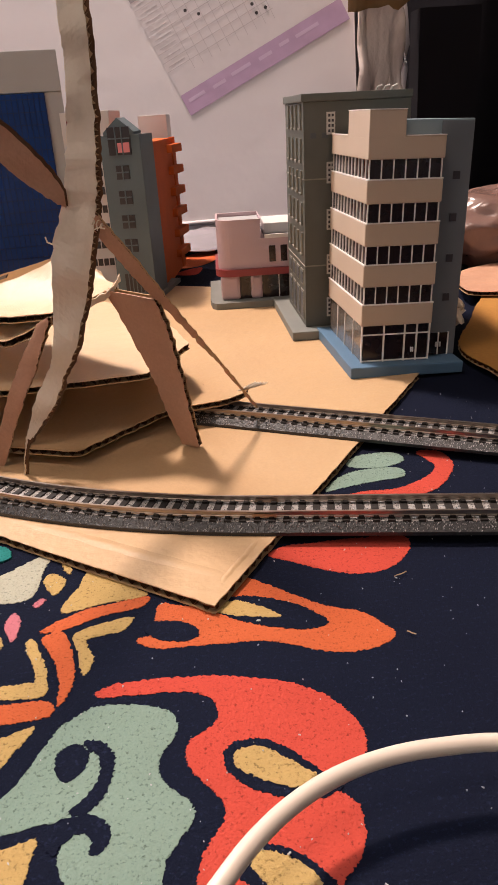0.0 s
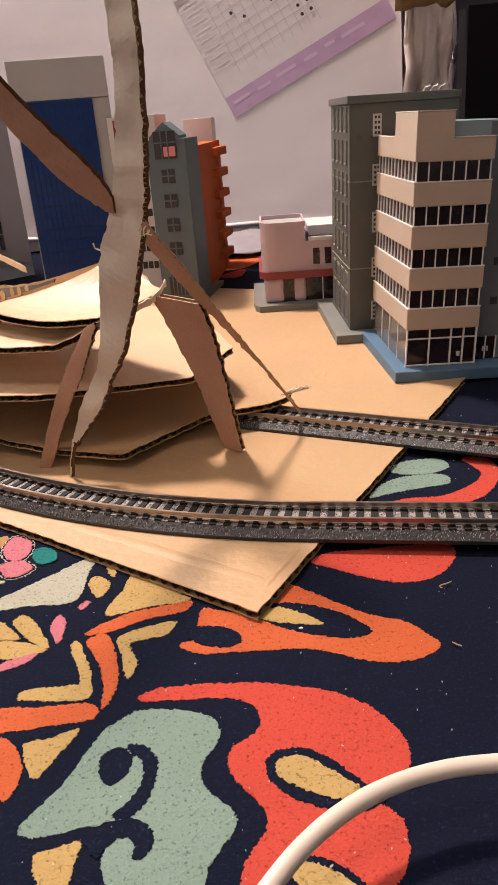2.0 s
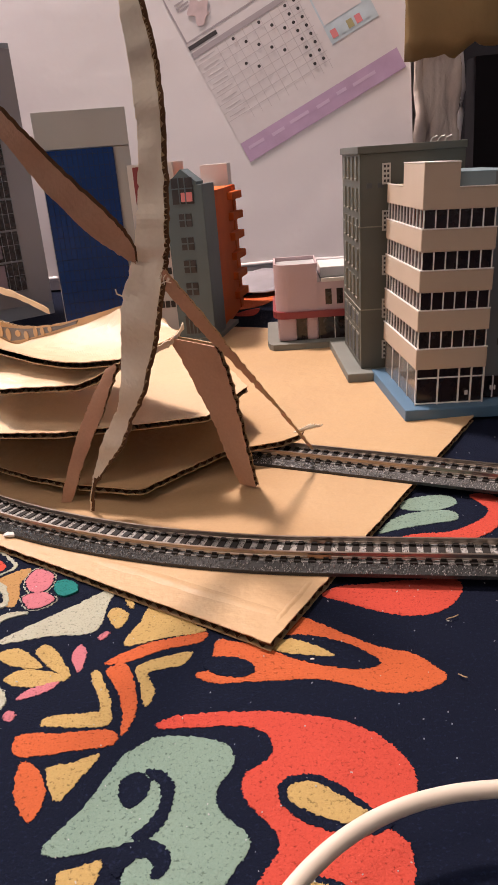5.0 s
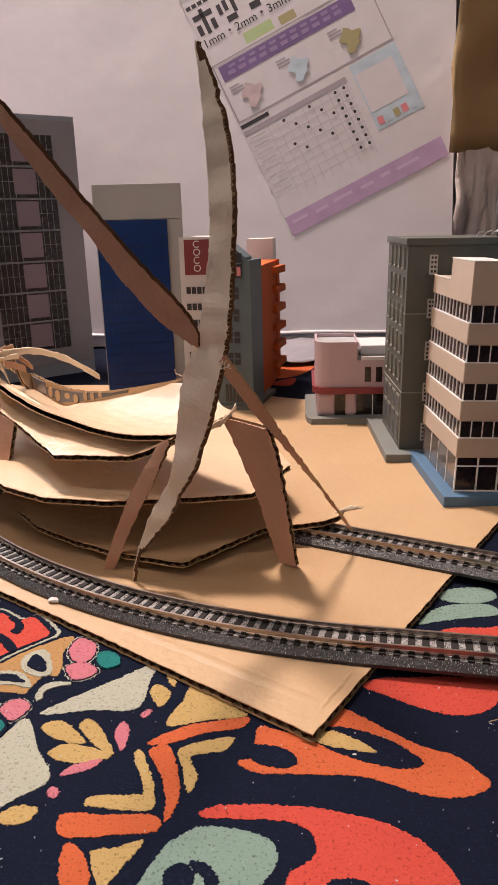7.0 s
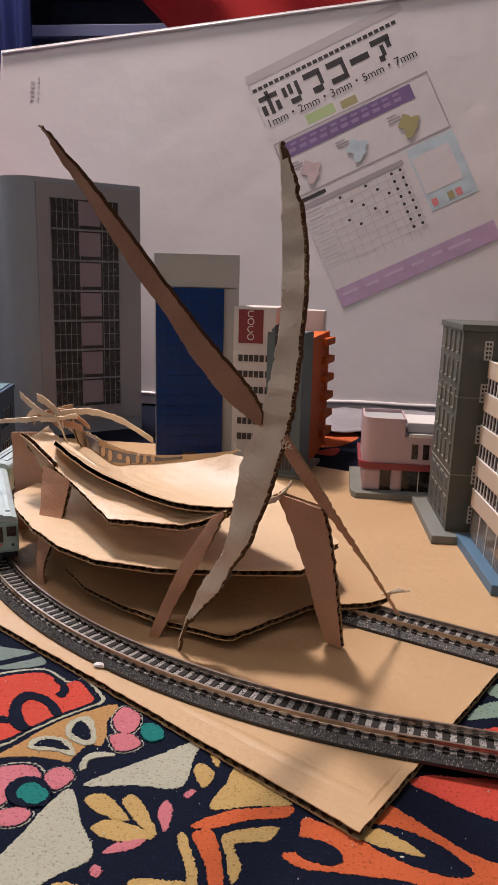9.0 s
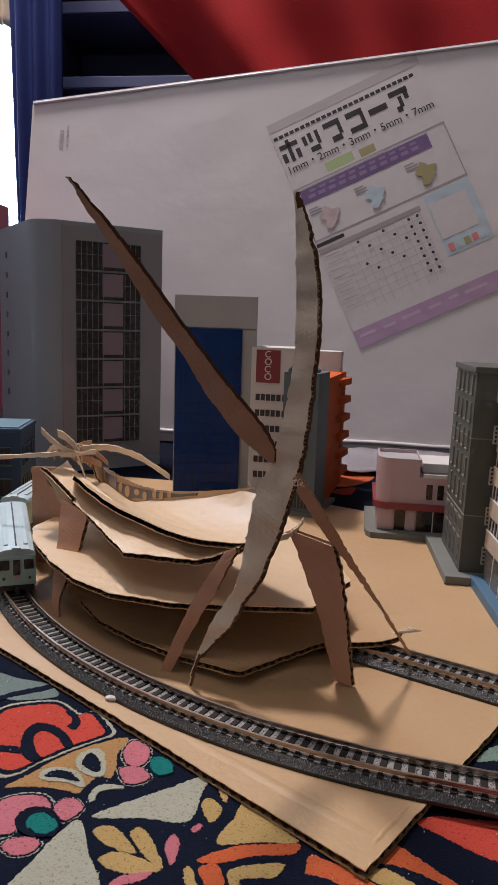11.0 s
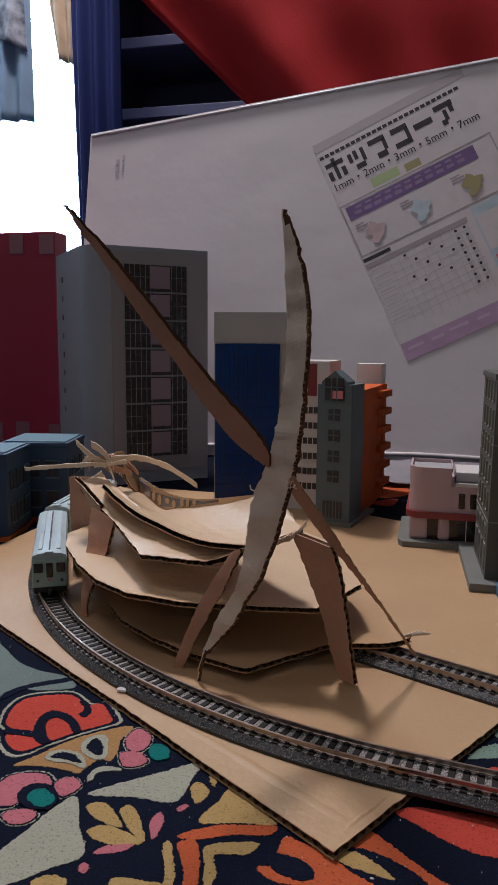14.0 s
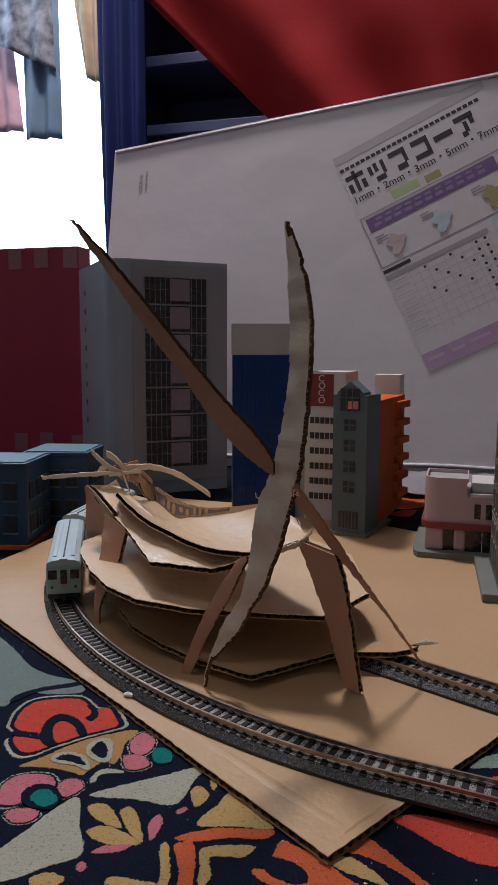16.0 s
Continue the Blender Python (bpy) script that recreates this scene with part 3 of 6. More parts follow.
bloom("coral", [(-132.2, 201.3), (-135.5, 211.4), (-134.1, 219.6), (-126.8, 224.5), (-118.1, 226.6), (-111.6, 222.8), (-107.7, 220.4), (-103.4, 223), (-96.8, 216.5), (-93.6, 211.4), (-96.8, 207.4), (-102.2, 202), (-109.2, 193.8), (-114.1, 186.5), (-118.7, 185.1), (-124.7, 189.3), (-127.2, 193.3), (-124.4, 195.6), (-129.7, 198.9)])
motif("navy", 4, [(-117.5, 195), (-120.6, 202.7), (-121.3, 209.7), (-118.5, 213.4), (-111.6, 211.7), (-106, 207.8), (-101.8, 202.1), (-103.7, 200.4), (-108.8, 205.8), (-114.8, 208.8), (-117.1, 206.9), (-116.1, 201.8), (-111.3, 194.9), (-108.8, 192.8), (-112.1, 190.8)])
motif("navy", 4, [(-112.4, 222.5), (-108, 221.2), (-104.5, 216.3), (-104.8, 211.7), (-108, 213.2), (-107.6, 217.1)])
motif("navy", 4, [(-129, 196.9), (-124.3, 197.5), (-119.4, 197.4), (-117.2, 194.4), (-122.6, 194.2), (-128.1, 193.8)])
motif("tan", 0, [(-114.3, 177.2), (-109.2, 185.2), (-104.7, 193.3), (-97.8, 201.8), (-86.9, 210.2), (-84, 208.4), (-85.4, 200.6), (-83.6, 194.2), (-83.4, 187.5), (-87.4, 187.4), (-89.5, 182.6), (-90.6, 178.3), (-93.6, 178.4), (-102, 179.1), (-109.5, 177.9)])
motif("cream", 2, [(-95.7, 190.3), (-97.9, 196.3), (-96.1, 200.4), (-91.8, 201.7), (-88.2, 196.3), (-85.8, 188.5), (-89.6, 186.8)])
motif("navy", 4, [(-94.4, 192.1), (-95.3, 196), (-93.8, 198.6), (-90.4, 195.6), (-88.1, 190.5), (-89.9, 189.3)])
motif("cream", 2, [(-105.4, 182.6), (-106.3, 187), (-101.9, 189.6), (-95.8, 188.6), (-91.2, 184.4), (-90.3, 180.8), (-95.4, 182.2), (-100.4, 182.1)])
motif("navy", 4, [(-104, 184), (-102.9, 186.9), (-97.7, 187.4), (-92.6, 183.7), (-96, 183.7), (-100.3, 184.1)])
motif("cream", 2, [(-86, 174.5), (-87, 179.3), (-84.8, 183.3), (-79, 184), (-77.9, 182.5), (-82.8, 181.1), (-84.8, 178.7), (-84.6, 175.8)])
bloom("rose", [(-82.3, 198), (-83.8, 203.6), (-82, 209), (-76.9, 206.7), (-74.5, 202.7), (-74.9, 196.6), (-78.3, 194.6)])
bloom("rose", [(-81.3, 189.8), (-81.4, 192.8), (-77.5, 194.5), (-73.2, 192.8), (-71, 189.5), (-73.8, 186.1), (-77.6, 185.4)])
motif("teal", 4, [(-72.5, 195.6), (-73, 199.6), (-69.7, 200.9), (-65.6, 197.6), (-64.6, 193.2), (-67.6, 191.1), (-70.5, 192.2)])
bloom("rose", [(-110, 158), (-112.9, 164.1), (-112.3, 170.1), (-108.1, 173.4), (-101.7, 174.6), (-97.6, 172.1), (-96.6, 168.9), (-102.3, 167.9), (-104, 164.6), (-102.4, 160.1), (-103.3, 157.2), (-107.3, 156.1)])
bloom("rose", [(-95.4, 170.4), (-93.7, 174.4), (-90, 174.8), (-86.9, 171.4), (-88.3, 166.8), (-91.4, 165.3)])
bloom("rose", [(-103.2, 152.1), (-102, 155), (-97.4, 156.8), (-93.5, 155.3), (-93.9, 151.7), (-97.1, 149.4), (-100.5, 149.9)])
motif("navy", 4, [(-103.4, 161.2), (-104.3, 165.1), (-101.7, 168.7), (-96.1, 169.1), (-91, 164.4), (-90.5, 158.7), (-95.1, 156.9), (-99.6, 157.7)])
motif("teal", 5, [(-99.8, 160.9), (-100.5, 164.5), (-97.3, 166.8), (-91.7, 163.6), (-91.8, 159.6), (-95.5, 158.3)])
motif("sand", 0, [(-48.1, 188.4), (-45.5, 187), (-44.6, 182.3), (-46.5, 183.8)])
motif("rose", 0, [(-52.8, 168.3), (-51.4, 171), (-49.7, 170.2), (-51.2, 167.2)])
motif("coral", 0, [(-161.1, 237.7), (-157.9, 237.6), (-155.1, 234.3), (-157.2, 232.1)])
motif("rust_orange", 0, [(-154.9, 227.4), (-152.3, 228.2), (-148.1, 222.7), (-150.2, 220.3)])
motif("navy", 1, [(-143.5, 216.8), (-138.3, 227.6), (-127.4, 235.7), (-119.4, 243.1), (-119.9, 246), (-129.1, 239.2), (-140.1, 230.9), (-145.5, 221.7)])

motif("rust_orange", 0, [(-24, 648), (-15, 705), (11, 722), (17, 693), (-2, 652)])
motif("coral", 0, [(34, 855), (44, 913), (99, 931), (97, 874)])
motif("coral", 0, [(-215, 246), (-205, 262), (-190, 258), (-192, 240), (-205, 236)])
motif("coral", 0, [(-24, 618), (-16, 634), (-2, 642), (-7, 613)])

# ---- cardboard base sheet ----
sheet = thing("cardboard_sheet", Matrix.Identity(4), "large brown corrugated cardboard sheet lying on the rug", "cardboard")
card_plate("top_liner", [(-0.003, 0.157), (0.0475, 0.2395), (0.098, 0.322), (0.088, 0.345), (0.105, 0.50), (0.073, 0.513), (-0.022, 0.5600),
                         (-0.12, 0.61), (-0.258, 0.62), (-0.263, 0.41), (-0.268, 0.338), (-0.185, 0.281), (-0.095, 0.2205)], CARD_TOP, sheet, m=420, smooth_edge=False,
           rough=0.0006, thick=0.0028)
# a soft crease along the front edge and a crumpled tip
for a, b, h, wide in (((0.0006, 0.1700), (-0.0700, 0.2142), 0.0007, 0.0045), ((-0.0010, 0.1665), (0.0115, 0.1885), 0.0006, 0.0020)):
    d = Vector((*b, 0)) - Vector((*a, 0))
    s = Vector((-d.y, d.x, 0)).normalized()
    rows_ = []
    for w in range(-6, 7):
        row = []
        for i in range(61):
            u = i / 60
            rise = h * (0.6 + 0.5 * noise.noise(Vector((u * 9, h * 4000, 0)))) * math.sin(math.pi * u) ** 0.5
            wave = 0.0006 * noise.noise(Vector((u * 7, 3, h * 900)))
            row.append(Vector((*a, CARD_TOP - 0.00008)) + d * u + s * (w / 6 * wide + wave) + Vector((0, 0, rise * math.exp(-(w / 2.6) ** 2) - 0.00012 * (abs(w) / 6) ** 2)))
        rows_.append(row)
    bm = bmesh.new()
    grid_skin(bm, rows_)
    part("crease", bm, KRAFT, sheet, smooth=True)


# ---- model railway ----
RAIL_TOP = 0.0062


def sleeper_mesh():
    bm = bmesh.new()
    box(bm, -0.00115, 0.00115, -0.0068, 0.0068, 0.0028, 0.0039, bevel=0.0002)
    for s in (-1, 1):
        box(bm, -0.0008, 0.0008, s * 0.0045 - 0.0013, s * 0.0045 + 0.0013, 0.0038, 0.0047)
    me = bpy.data.meshes.new("sleeper")
    bm.to_mesh(me)
    bm.free()
    me.materials.append(SLEEPER)
    return me


SLEEPER_MESH = sleeper_mesh()


def sweep(path, profile):
    """Sweeps a closed cross-section (sideways, up) along a level path."""
    bm = bmesh.new()
    rings = []
    for i, p in enumerate(path):
        d = (path[min(i + 1, len(path) - 1)] - path[max(i - 1, 0)]).normalized()
        s = Vector((-d.y, d.x, 0))
        rings.append([bm.verts.new(p + s * a + Vector((0, 0, b))) for a, b in profile])
    k = len(profile)
    for r, q in zip(rings, rings[1:]):
        for i in range(k):
            bm.faces.new((r[i], r[(i + 1) % k], q[(i + 1) % k], q[i]))
    bm.faces.new(rings[0][::-1])
    bm.faces.new(rings[-1])
    return bm


def track(path, seed, label):
    """A piece of model track: ballasted bed, sleepers and two rails along a path of points at the bed's foot."""
    rnd = random.Random(seed)
    track_ = thing("model_track", Matrix.Translation(path[0]), label, "model track", "model railway track pieces")
    base = path[0].copy()
    path = [p - base for p in path]
    part("track_bed", sweep(path, [(-0.0093, 0), (-0.0093, 0.0012), (-0.0066, 0.0034), (0.0066, 0.0034), (0.0093, 0.0012), (0.0093, 0)]), TRACK_BED, track_)
    part("ballast_top", sweep(path, [(-0.0066, 0.0033), (-0.0066, 0.0035), (0.0066, 0.0035), (0.0066, 0.0033)]), BALLAST_PALE, track_)
    for s in (-1, 1):
        c = s * 0.00485
        part("rail", sweep(path, [(c - 0.0006, 0.0042), (c + 0.0006, 0.0042), (c + 0.0006, 0.0046), (c + 0.00022, 0.0048), (c + 0.00022, 0.0057), (c + 0.0004, 0.0059),
                                  (c + 0.0004, RAIL_TOP), (c - 0.0004, RAIL_TOP), (c - 0.0004, 0.0059), (c - 0.00022, 0.0057), (c - 0.00022, 0.0048), (c - 0.0006, 0.0046)]),
             RAIL, track_)
    dist, want, ends = 0.0, 0.0022, 0.0
    grains = bmesh.new()
    total = sum((b - a).length for a, b in zip(path, path[1:]))
    for a, b in zip(path, path[1:]):
        d = b - a
        while want <= dist + d.length:
            p = a.lerp(b, (want - dist) / d.length)
            ob = new("sleeper", SLEEPER_MESH)
            ob.parent = track_
            ob.matrix_local = Matrix.Translation(p) @ Matrix.Rotation(math.atan2(d.y, d.x), 4, "Z")
            want += 0.00447
        dist += d.length
    for k in range(int(total * 48000)):
        s = rnd.random() * (len(path) - 1)
        i = min(int(s), len(path) - 2)
        p = path[i].lerp(path[i + 1], s - i)
        d = (path[i + 1] - path[i]).normalized()
        v = rnd.uniform(-0.0092, 0.0092)
        z = 0.0035 if abs(v) < 0.0066 else 0.0034 - (abs(v) - 0.0066) * 0.81
        p = p + Vector((-d.y, d.x, 0)) * v + Vector((0, 0, z))
        r = rnd.uniform(0.0002, 0.00046)
        w = [grains.verts.new(p + r * Vector(q)) for q in ((1, 0.2, -0.4), (-0.6, 0.9, -0.4), (-0.5, -0.9, -0.4), (rnd.uniform(-.3, .3), rnd.uniform(-.3, .3), 0.75))]
        for f in ((0, 1, 3), (1, 2, 3), (2, 0, 3)):
            grains.faces.new([w[q] for q in f])
    tagged(part("ballast", grains, BALLAST, track_), kind="stuff")
    for end in (0, -1):
        p = path[end]
        d = (path[1] - path[0]) if end == 0 else (path[-1] - path[-2])
        mat_ = Matrix.Translation(p) @ Matrix.Rotation(math.atan2(d.y, d.x), 4, "Z")
        for s in (-1, 1):
            part("rail_joiner", boxed(-0.0035, 0.0035, s * 0.00485 - 0.0008, s * 0.00485 + 0.0008, 0.0044, 0.0053, bevel=0.0002, m=mat_), FISH, track_)
    return track_


RC, RR = Vector((0.0600, 0.4860, CARD_TOP)), 0.2915


def arc(a0, a1, n=60):
    return [RC + RR * Vector((math.cos(radians(a0 + (a1 - a0) * i / (n - 1))), math.sin(radians(a0 + (a1 - a0) * i / (n - 1))), 0)) for i in range(n)]


def line(a, b, n=24):
    a, b = Vector(a), Vector(b)
    return [a.lerp(b, i / (n - 1)) for i in range(n)]


track(arc(261, 225), 1, "curved model track with grey ballast bed and metal rails")
track(arc(224.9, 178), 2, "curved model track with grey ballast bed and metal rails")
track(line(RC + RR * Vector((math.cos(radians(261)), math.sin(radians(261)), 0)), (0.26, 0.1592, CARD_TOP)), 3, "straight model track bridging from cardboard to rug")
track(line((-0.012, 0.2930, CARD_TOP), (0.20, 0.1915, CARD_TOP)), 4, "straight model track leaving from under the cardboard model")


# ---- train ----
def rail_car(m, label, length=0.100, cab=True):
    car = thing("model_train_car", m, label, "train car", "model train cars")
    part("underframe", boxed(-0.0085, 0.0085, 0.001, length - 0.001, 0.0018, 0.0055, bevel=0.0005), TRAIN_UNDER, car)
    for y in (0.018, length - 0.018):
        bogie = part("bogie", boxed(-0.0075, 0.0075, y - 0.012, y + 0.012, 0.0005, 0.004, bevel=0.0005), TRAIN_UNDER, car)
    body = part("body", boxed(-0.0092, 0.0092, 0, length, 0.0048, 0.0205, bevel=0.0009), TRAIN_GREEN, car)
    bm = bmesh.new()
    outline_ = [(-0.0092, 0.0205), (-0.0085, 0.0222), (-0.006, 0.0233), (0, 0.0238), (0.006, 0.0233), (0.0085, 0.0222), (0.0092, 0.0205)]
    a = [bm.verts.new((x, 0.0005, z)) for x, z in outline_]
    b = [bm.verts.new((x, length - 0.0005, z)) for x, z in outline_]
    bm.faces.new(a)
    bm.faces.new(b[::-1])
    for i in range(6):
        bm.faces.new((a[i], a[i + 1], b[i + 1], b[i]))
    bm.faces.new((a[0], b[0], b[6], a[6]))
    roof = part("roof", bm, TRAIN_ROOF, car, "silvery grey roof")
    for x in (-0.0048, 0.0048):
        part("roof_strip", boxed(x - 0.0011, x + 0.0011, 0.008, length - 0.004, 0.0231, 0.0241, bevel=0.0002), TRAIN_ROOF, roof)
    part("roof_seam", boxed(-0.0004, 0.0004, 0.006, length - 0.004, 0.0236, 0.0242), TRAIN_UNDER, roof)
    part("headlight_box", boxed(-0.0022, 0.0022, -0.0004, 0.003, 0.0226, 0.0246, bevel=0.0004), TRAIN_ROOF, roof)
    for x, w, z0 in ((-0.0058, 0.0023, 0.0132), (0, 0.0017, 0.0105), (0.0058, 0.0023, 0.0132)):
        part("cab_window", boxed(x - w, x + w, -0.0005, 0.002, z0, 0.0182, bevel=0.0003), DARK_GLASS, car)
    part("number_bar", boxed(-0.0012, 0.0012, -0.0005, 0.001, 0.0086, 0.0096), PRINT_RED, car, "small reddish marking bar")
    for x in (-0.0062, 0.0062):
        part("tail_lamp", boxed(x - 0.0007, x + 0.0007, -0.0005, 0.001, 0.008, 0.0094, bevel=0.0003), INK, car)
    part("coupler", boxed(-0.001, 0.001, -0.004, 0.002, 0.0022, 0.0042, bevel=0.0003), TRAIN_UNDER, car)
    for s in (-1, 1):
        for k in range(9):
            y = 0.008 + k * (length - 0.016) / 8.5
            w = 0.0036 if k % 3 else 0.0022
            z0 = 0.0125 if k % 3 else 0.0062
            part("side_window", boxed(min(s * 0.0086, s * 0.0095), max(s * 0.0086, s * 0.0095), y, y + 2 * w * 0.8, z0, 0.0175, bevel=0.0002), DARK_GLASS, car)
    return car


def on_arc(angle):
    return RC + RR * Vector((math.cos(radians(angle)), math.sin(radians(angle)), 0))


def car_pose(a0, a1):
    p, q = on_arc(a0), on_arc(a1)
    d = q - p
    return Matrix.Translation((p.x, p.y, CARD_TOP + RAIL_TOP - 0.0012)) @ Matrix.Rotation(math.atan2(d.y, d.x) - math.pi / 2, 4, "Z")


first_car = rail_car(car_pose(217, 197), "pale green model train car with silver roof on the track")
copy_thing(first_car, car_pose(195, 175))


# ---- cardboard stadium model ----
model = thing("cardboard_model", Matrix.Translation((-0.09, 0.30, CARD_TOP)), "handmade torn cardboard stadium model with two tall spikes", "cardboard model")
model_origin = Matrix.Translation((-0.09, 0.30, CARD_TOP)).inverted()


def local(points):
    return [model_origin @ Vector(p) for p in points]


def flat_local(points):
    return [(x + 0.09, y - 0.30) for x, y in points]


def piece(name, rails, **k):
    return corrugated(name, [local(r) for r in rails], model, **k)


card_plate("lower_floor", flat_local([(-0.0507, 0.2488), (-0.0764, 0.2578), (-0.1001, 0.2702), (-0.1222, 0.2867), (-0.1388, 0.3078), (-0.150, 0.34), (-0.135, 0.385), (-0.085, 0.40),
                                      (-0.035, 0.37), (-0.004, 0.315), (-0.002, 0.2946), (-0.0205, 0.2821)]), 0.0095 - CARD_TOP, model, m=170, seed=4, smooth_edge=False)
card_plate("upper_floor", flat_local([(-0.0202, 0.2735), (-0.0235, 0.2665), (-0.050, 0.2625), (-0.0817, 0.2592), (-0.109, 0.264), (-0.131, 0.278), (-0.150, 0.298), (-0.171, 0.326),
                                      (-0.182, 0.35), (-0.176, 0.385), (-0.13, 0.42), (-0.07, 0.41), (-0.025, 0.365), (-0.008, 0.303)]), 0.0317 - CARD_TOP, model, m=260, seed=5, smooth_edge=False, front=KRAFT_LIT)
card_plate("torn_tongue", flat_local([(-0.012, 0.279), (0.006, 0.283), (0.0155, 0.2925), (0.010, 0.2935), (-0.002, 0.2925), (-0.016, 0.29)]), 0.0125 - CARD_TOP, model, m=60, seed=6)
for k in range(5):
    a = Vector((0.011 + 0.0012 * k, 0.2915 + 0.0006 * k, 0.0125))
    part("torn_fringe", tube(local([a, a + Vector((0.004 + 0.001 * k, 0.001, 0.0012)), a + Vector((0.008, 0.0035 - 0.001 * k, 0.002))]), 0.0004, 5), KRAFT_PALE, model)

# supports between the floors
for x, y in ((-0.03, 0.33), (-0.12, 0.33), (-0.085, 0.36)):
    piece("inner_post", [[(x - 0.01, y, 0.003), (x - 0.01, y, 0.030)], [(x + 0.01, y + 0.004, 0.003), (x + 0.01, y + 0.004, 0.030)]], n=12, across=3)

# roof sheets
rim = stepped([(-0.1740, 0.3493, 0.0622), (-0.1690, 0.3440, 0.0590), (-0.1385, 0.3160, 0.0505), (-0.1057, 0.2725, 0.0474), (-0.0722, 0.2640, 0.0490), (-0.0538, 0.2565, 0.0580)], 0.004)
piece("lower_rim", [rim, [(x + 0.003, y + 0.010, z + 0.0016) for x, y, z in rim], [(x + 0.005, y + 0.020, z + 0.0040) for x, y, z in rim]], n=120, across=6, seed=11, wobble=0.0005, front=KRAFT_LIT)
roof_front = [(-0.152, 0.335, 0.0655), (-0.136, 0.318, 0.0622), (-0.1178, 0.30, 0.0598), (-0.0953, 0.2826, 0.0572), (-0.0745, 0.268, 0.0573), (-0.0523, 0.258, 0.0599), (-0.0371, 0.2605, 0.0639), (-0.031, 0.270, 0.0655)]
roof_back = [(-0.170, 0.400, 0.0505), (-0.1600, 0.4150, 0.0425), (-0.1391, 0.3931, 0.0392), (-0.1220, 0.3745, 0.0450), (-0.1050, 0.3556, 0.0507), (-0.0799, 0.3281, 0.0606), (-0.0573, 0.3032, 0.0700), (-0.0400, 0.2850, 0.0690)]
roof_mid = [((p[0] + q[0]) / 2, (p[1] + q[1]) / 2, (p[2] + q[2]) / 2 - 0.0015) for p, q in zip(roof_front, roof_back)]
piece("upper_roof", [roof_front, roof_mid, roof_back], n=140, across=11, seed=12, wobble=0.0004, front=KRAFT_LIT)
band = piece("back_rim_strip", [[(-0.1665, 0.4225, 0.0519), (-0.1445, 0.3985, 0.0503), (-0.1276, 0.3800, 0.0509), (-0.1047, 0.3548, 0.0554), (-0.0724, 0.3193, 0.0662), (-0.0547, 0.3000, 0.0728)],
                                [(-0.1651, 0.4212, 0.0409), (-0.1391, 0.3926, 0.0382), (-0.1250, 0.3772, 0.0425), (-0.1050, 0.3551, 0.0500), (-0.0799, 0.3276, 0.0600), (-0.0573, 0.3027, 0.0706)]],
             n=60, across=4, seed=13, wobble=0.0002, thick=0.0016)
piece("back_rim_end", [[(-0.1590, 0.3720, 0.0735), (-0.1640, 0.3950, 0.0620), (-0.1668, 0.4200, 0.0519)],
                       [(-0.1550, 0.3720, 0.0600), (-0.1610, 0.3950, 0.0500), (-0.1655, 0.4190, 0.0409)]], n=24, across=4, seed=44, thick=0.0014)
# black and grey box print on the inside of the strip
along, face = Vector((-0.673, 0.740, 0)), Vector((-0.740, -0.673, 0)) * 0.0009


def strip_point(x, z, out=1.0):
    return Vector((x, 0.304 + (-0.058 - x) * 1.0988, z)) + face * out


def strip_patch(name, outline, lift, mat, label):
    """A flat printed shape on the inside of the strip; outline in (x, z) along it."""
    bm = bmesh.new()
    k = len(outline)
    v_ = [bm.verts.new(local([strip_point(x, z, o)])[0]) for o in (lift, 0.3) for x, z in outline]
    bm.faces.new(v_[:k])
    bm.faces.new(v_[k:][::-1])
    for a in range(k):
        bm.faces.new((v_[a], v_[(a + 1) % k], v_[k + (a + 1) % k], v_[k + a]))
    return part(name, bm, mat, band, label)


strip_patch("printed_band", [(-0.1515, 0.0470), (-0.1400, 0.0480), (-0.1270, 0.0495), (-0.1130, 0.0525), (-0.0980, 0.0560), (-0.0860, 0.0605), (-0.0870, 0.0588), (-0.1000, 0.0538),
                             (-0.1130, 0.0490), (-0.1270, 0.0440), (-0.1400, 0.0405), (-0.1515, 0.0420)], 1.0, INK, "black printed box marking")
for x, z, ru, rz in ((-0.1475, 0.0447, 0.0026, 0.0030), (-0.1410, 0.0443, 0.0030, 0.0034), (-0.1325, 0.0462, 0.0032, 0.0018), (-0.1255, 0.0462, 0.0026, 0.0026), (-0.1175, 0.0495, 0.0022, 0.0026), (-0.1120, 0.0507, 0.0020, 0.0024), (-0.1060, 0.0530, 0.0020, 0.0014)):
    strip_patch("printed_shape", [(x + ru * 0.72 * math.cos(a), z + rz * math.sin(a) + 0.12 * ru * math.cos(a)) for a in [k * math.tau / 18 for k in range(18)]], 1.35, KRAFT, "bare kraft shape in the print")
strip_patch("printed_patch", [(-0.1645, 0.0508), (-0.1522, 0.0496), (-0.1518, 0.0425), (-0.1600, 0.0432)], 1.1, FILM_GREY, "grey printed box marking")

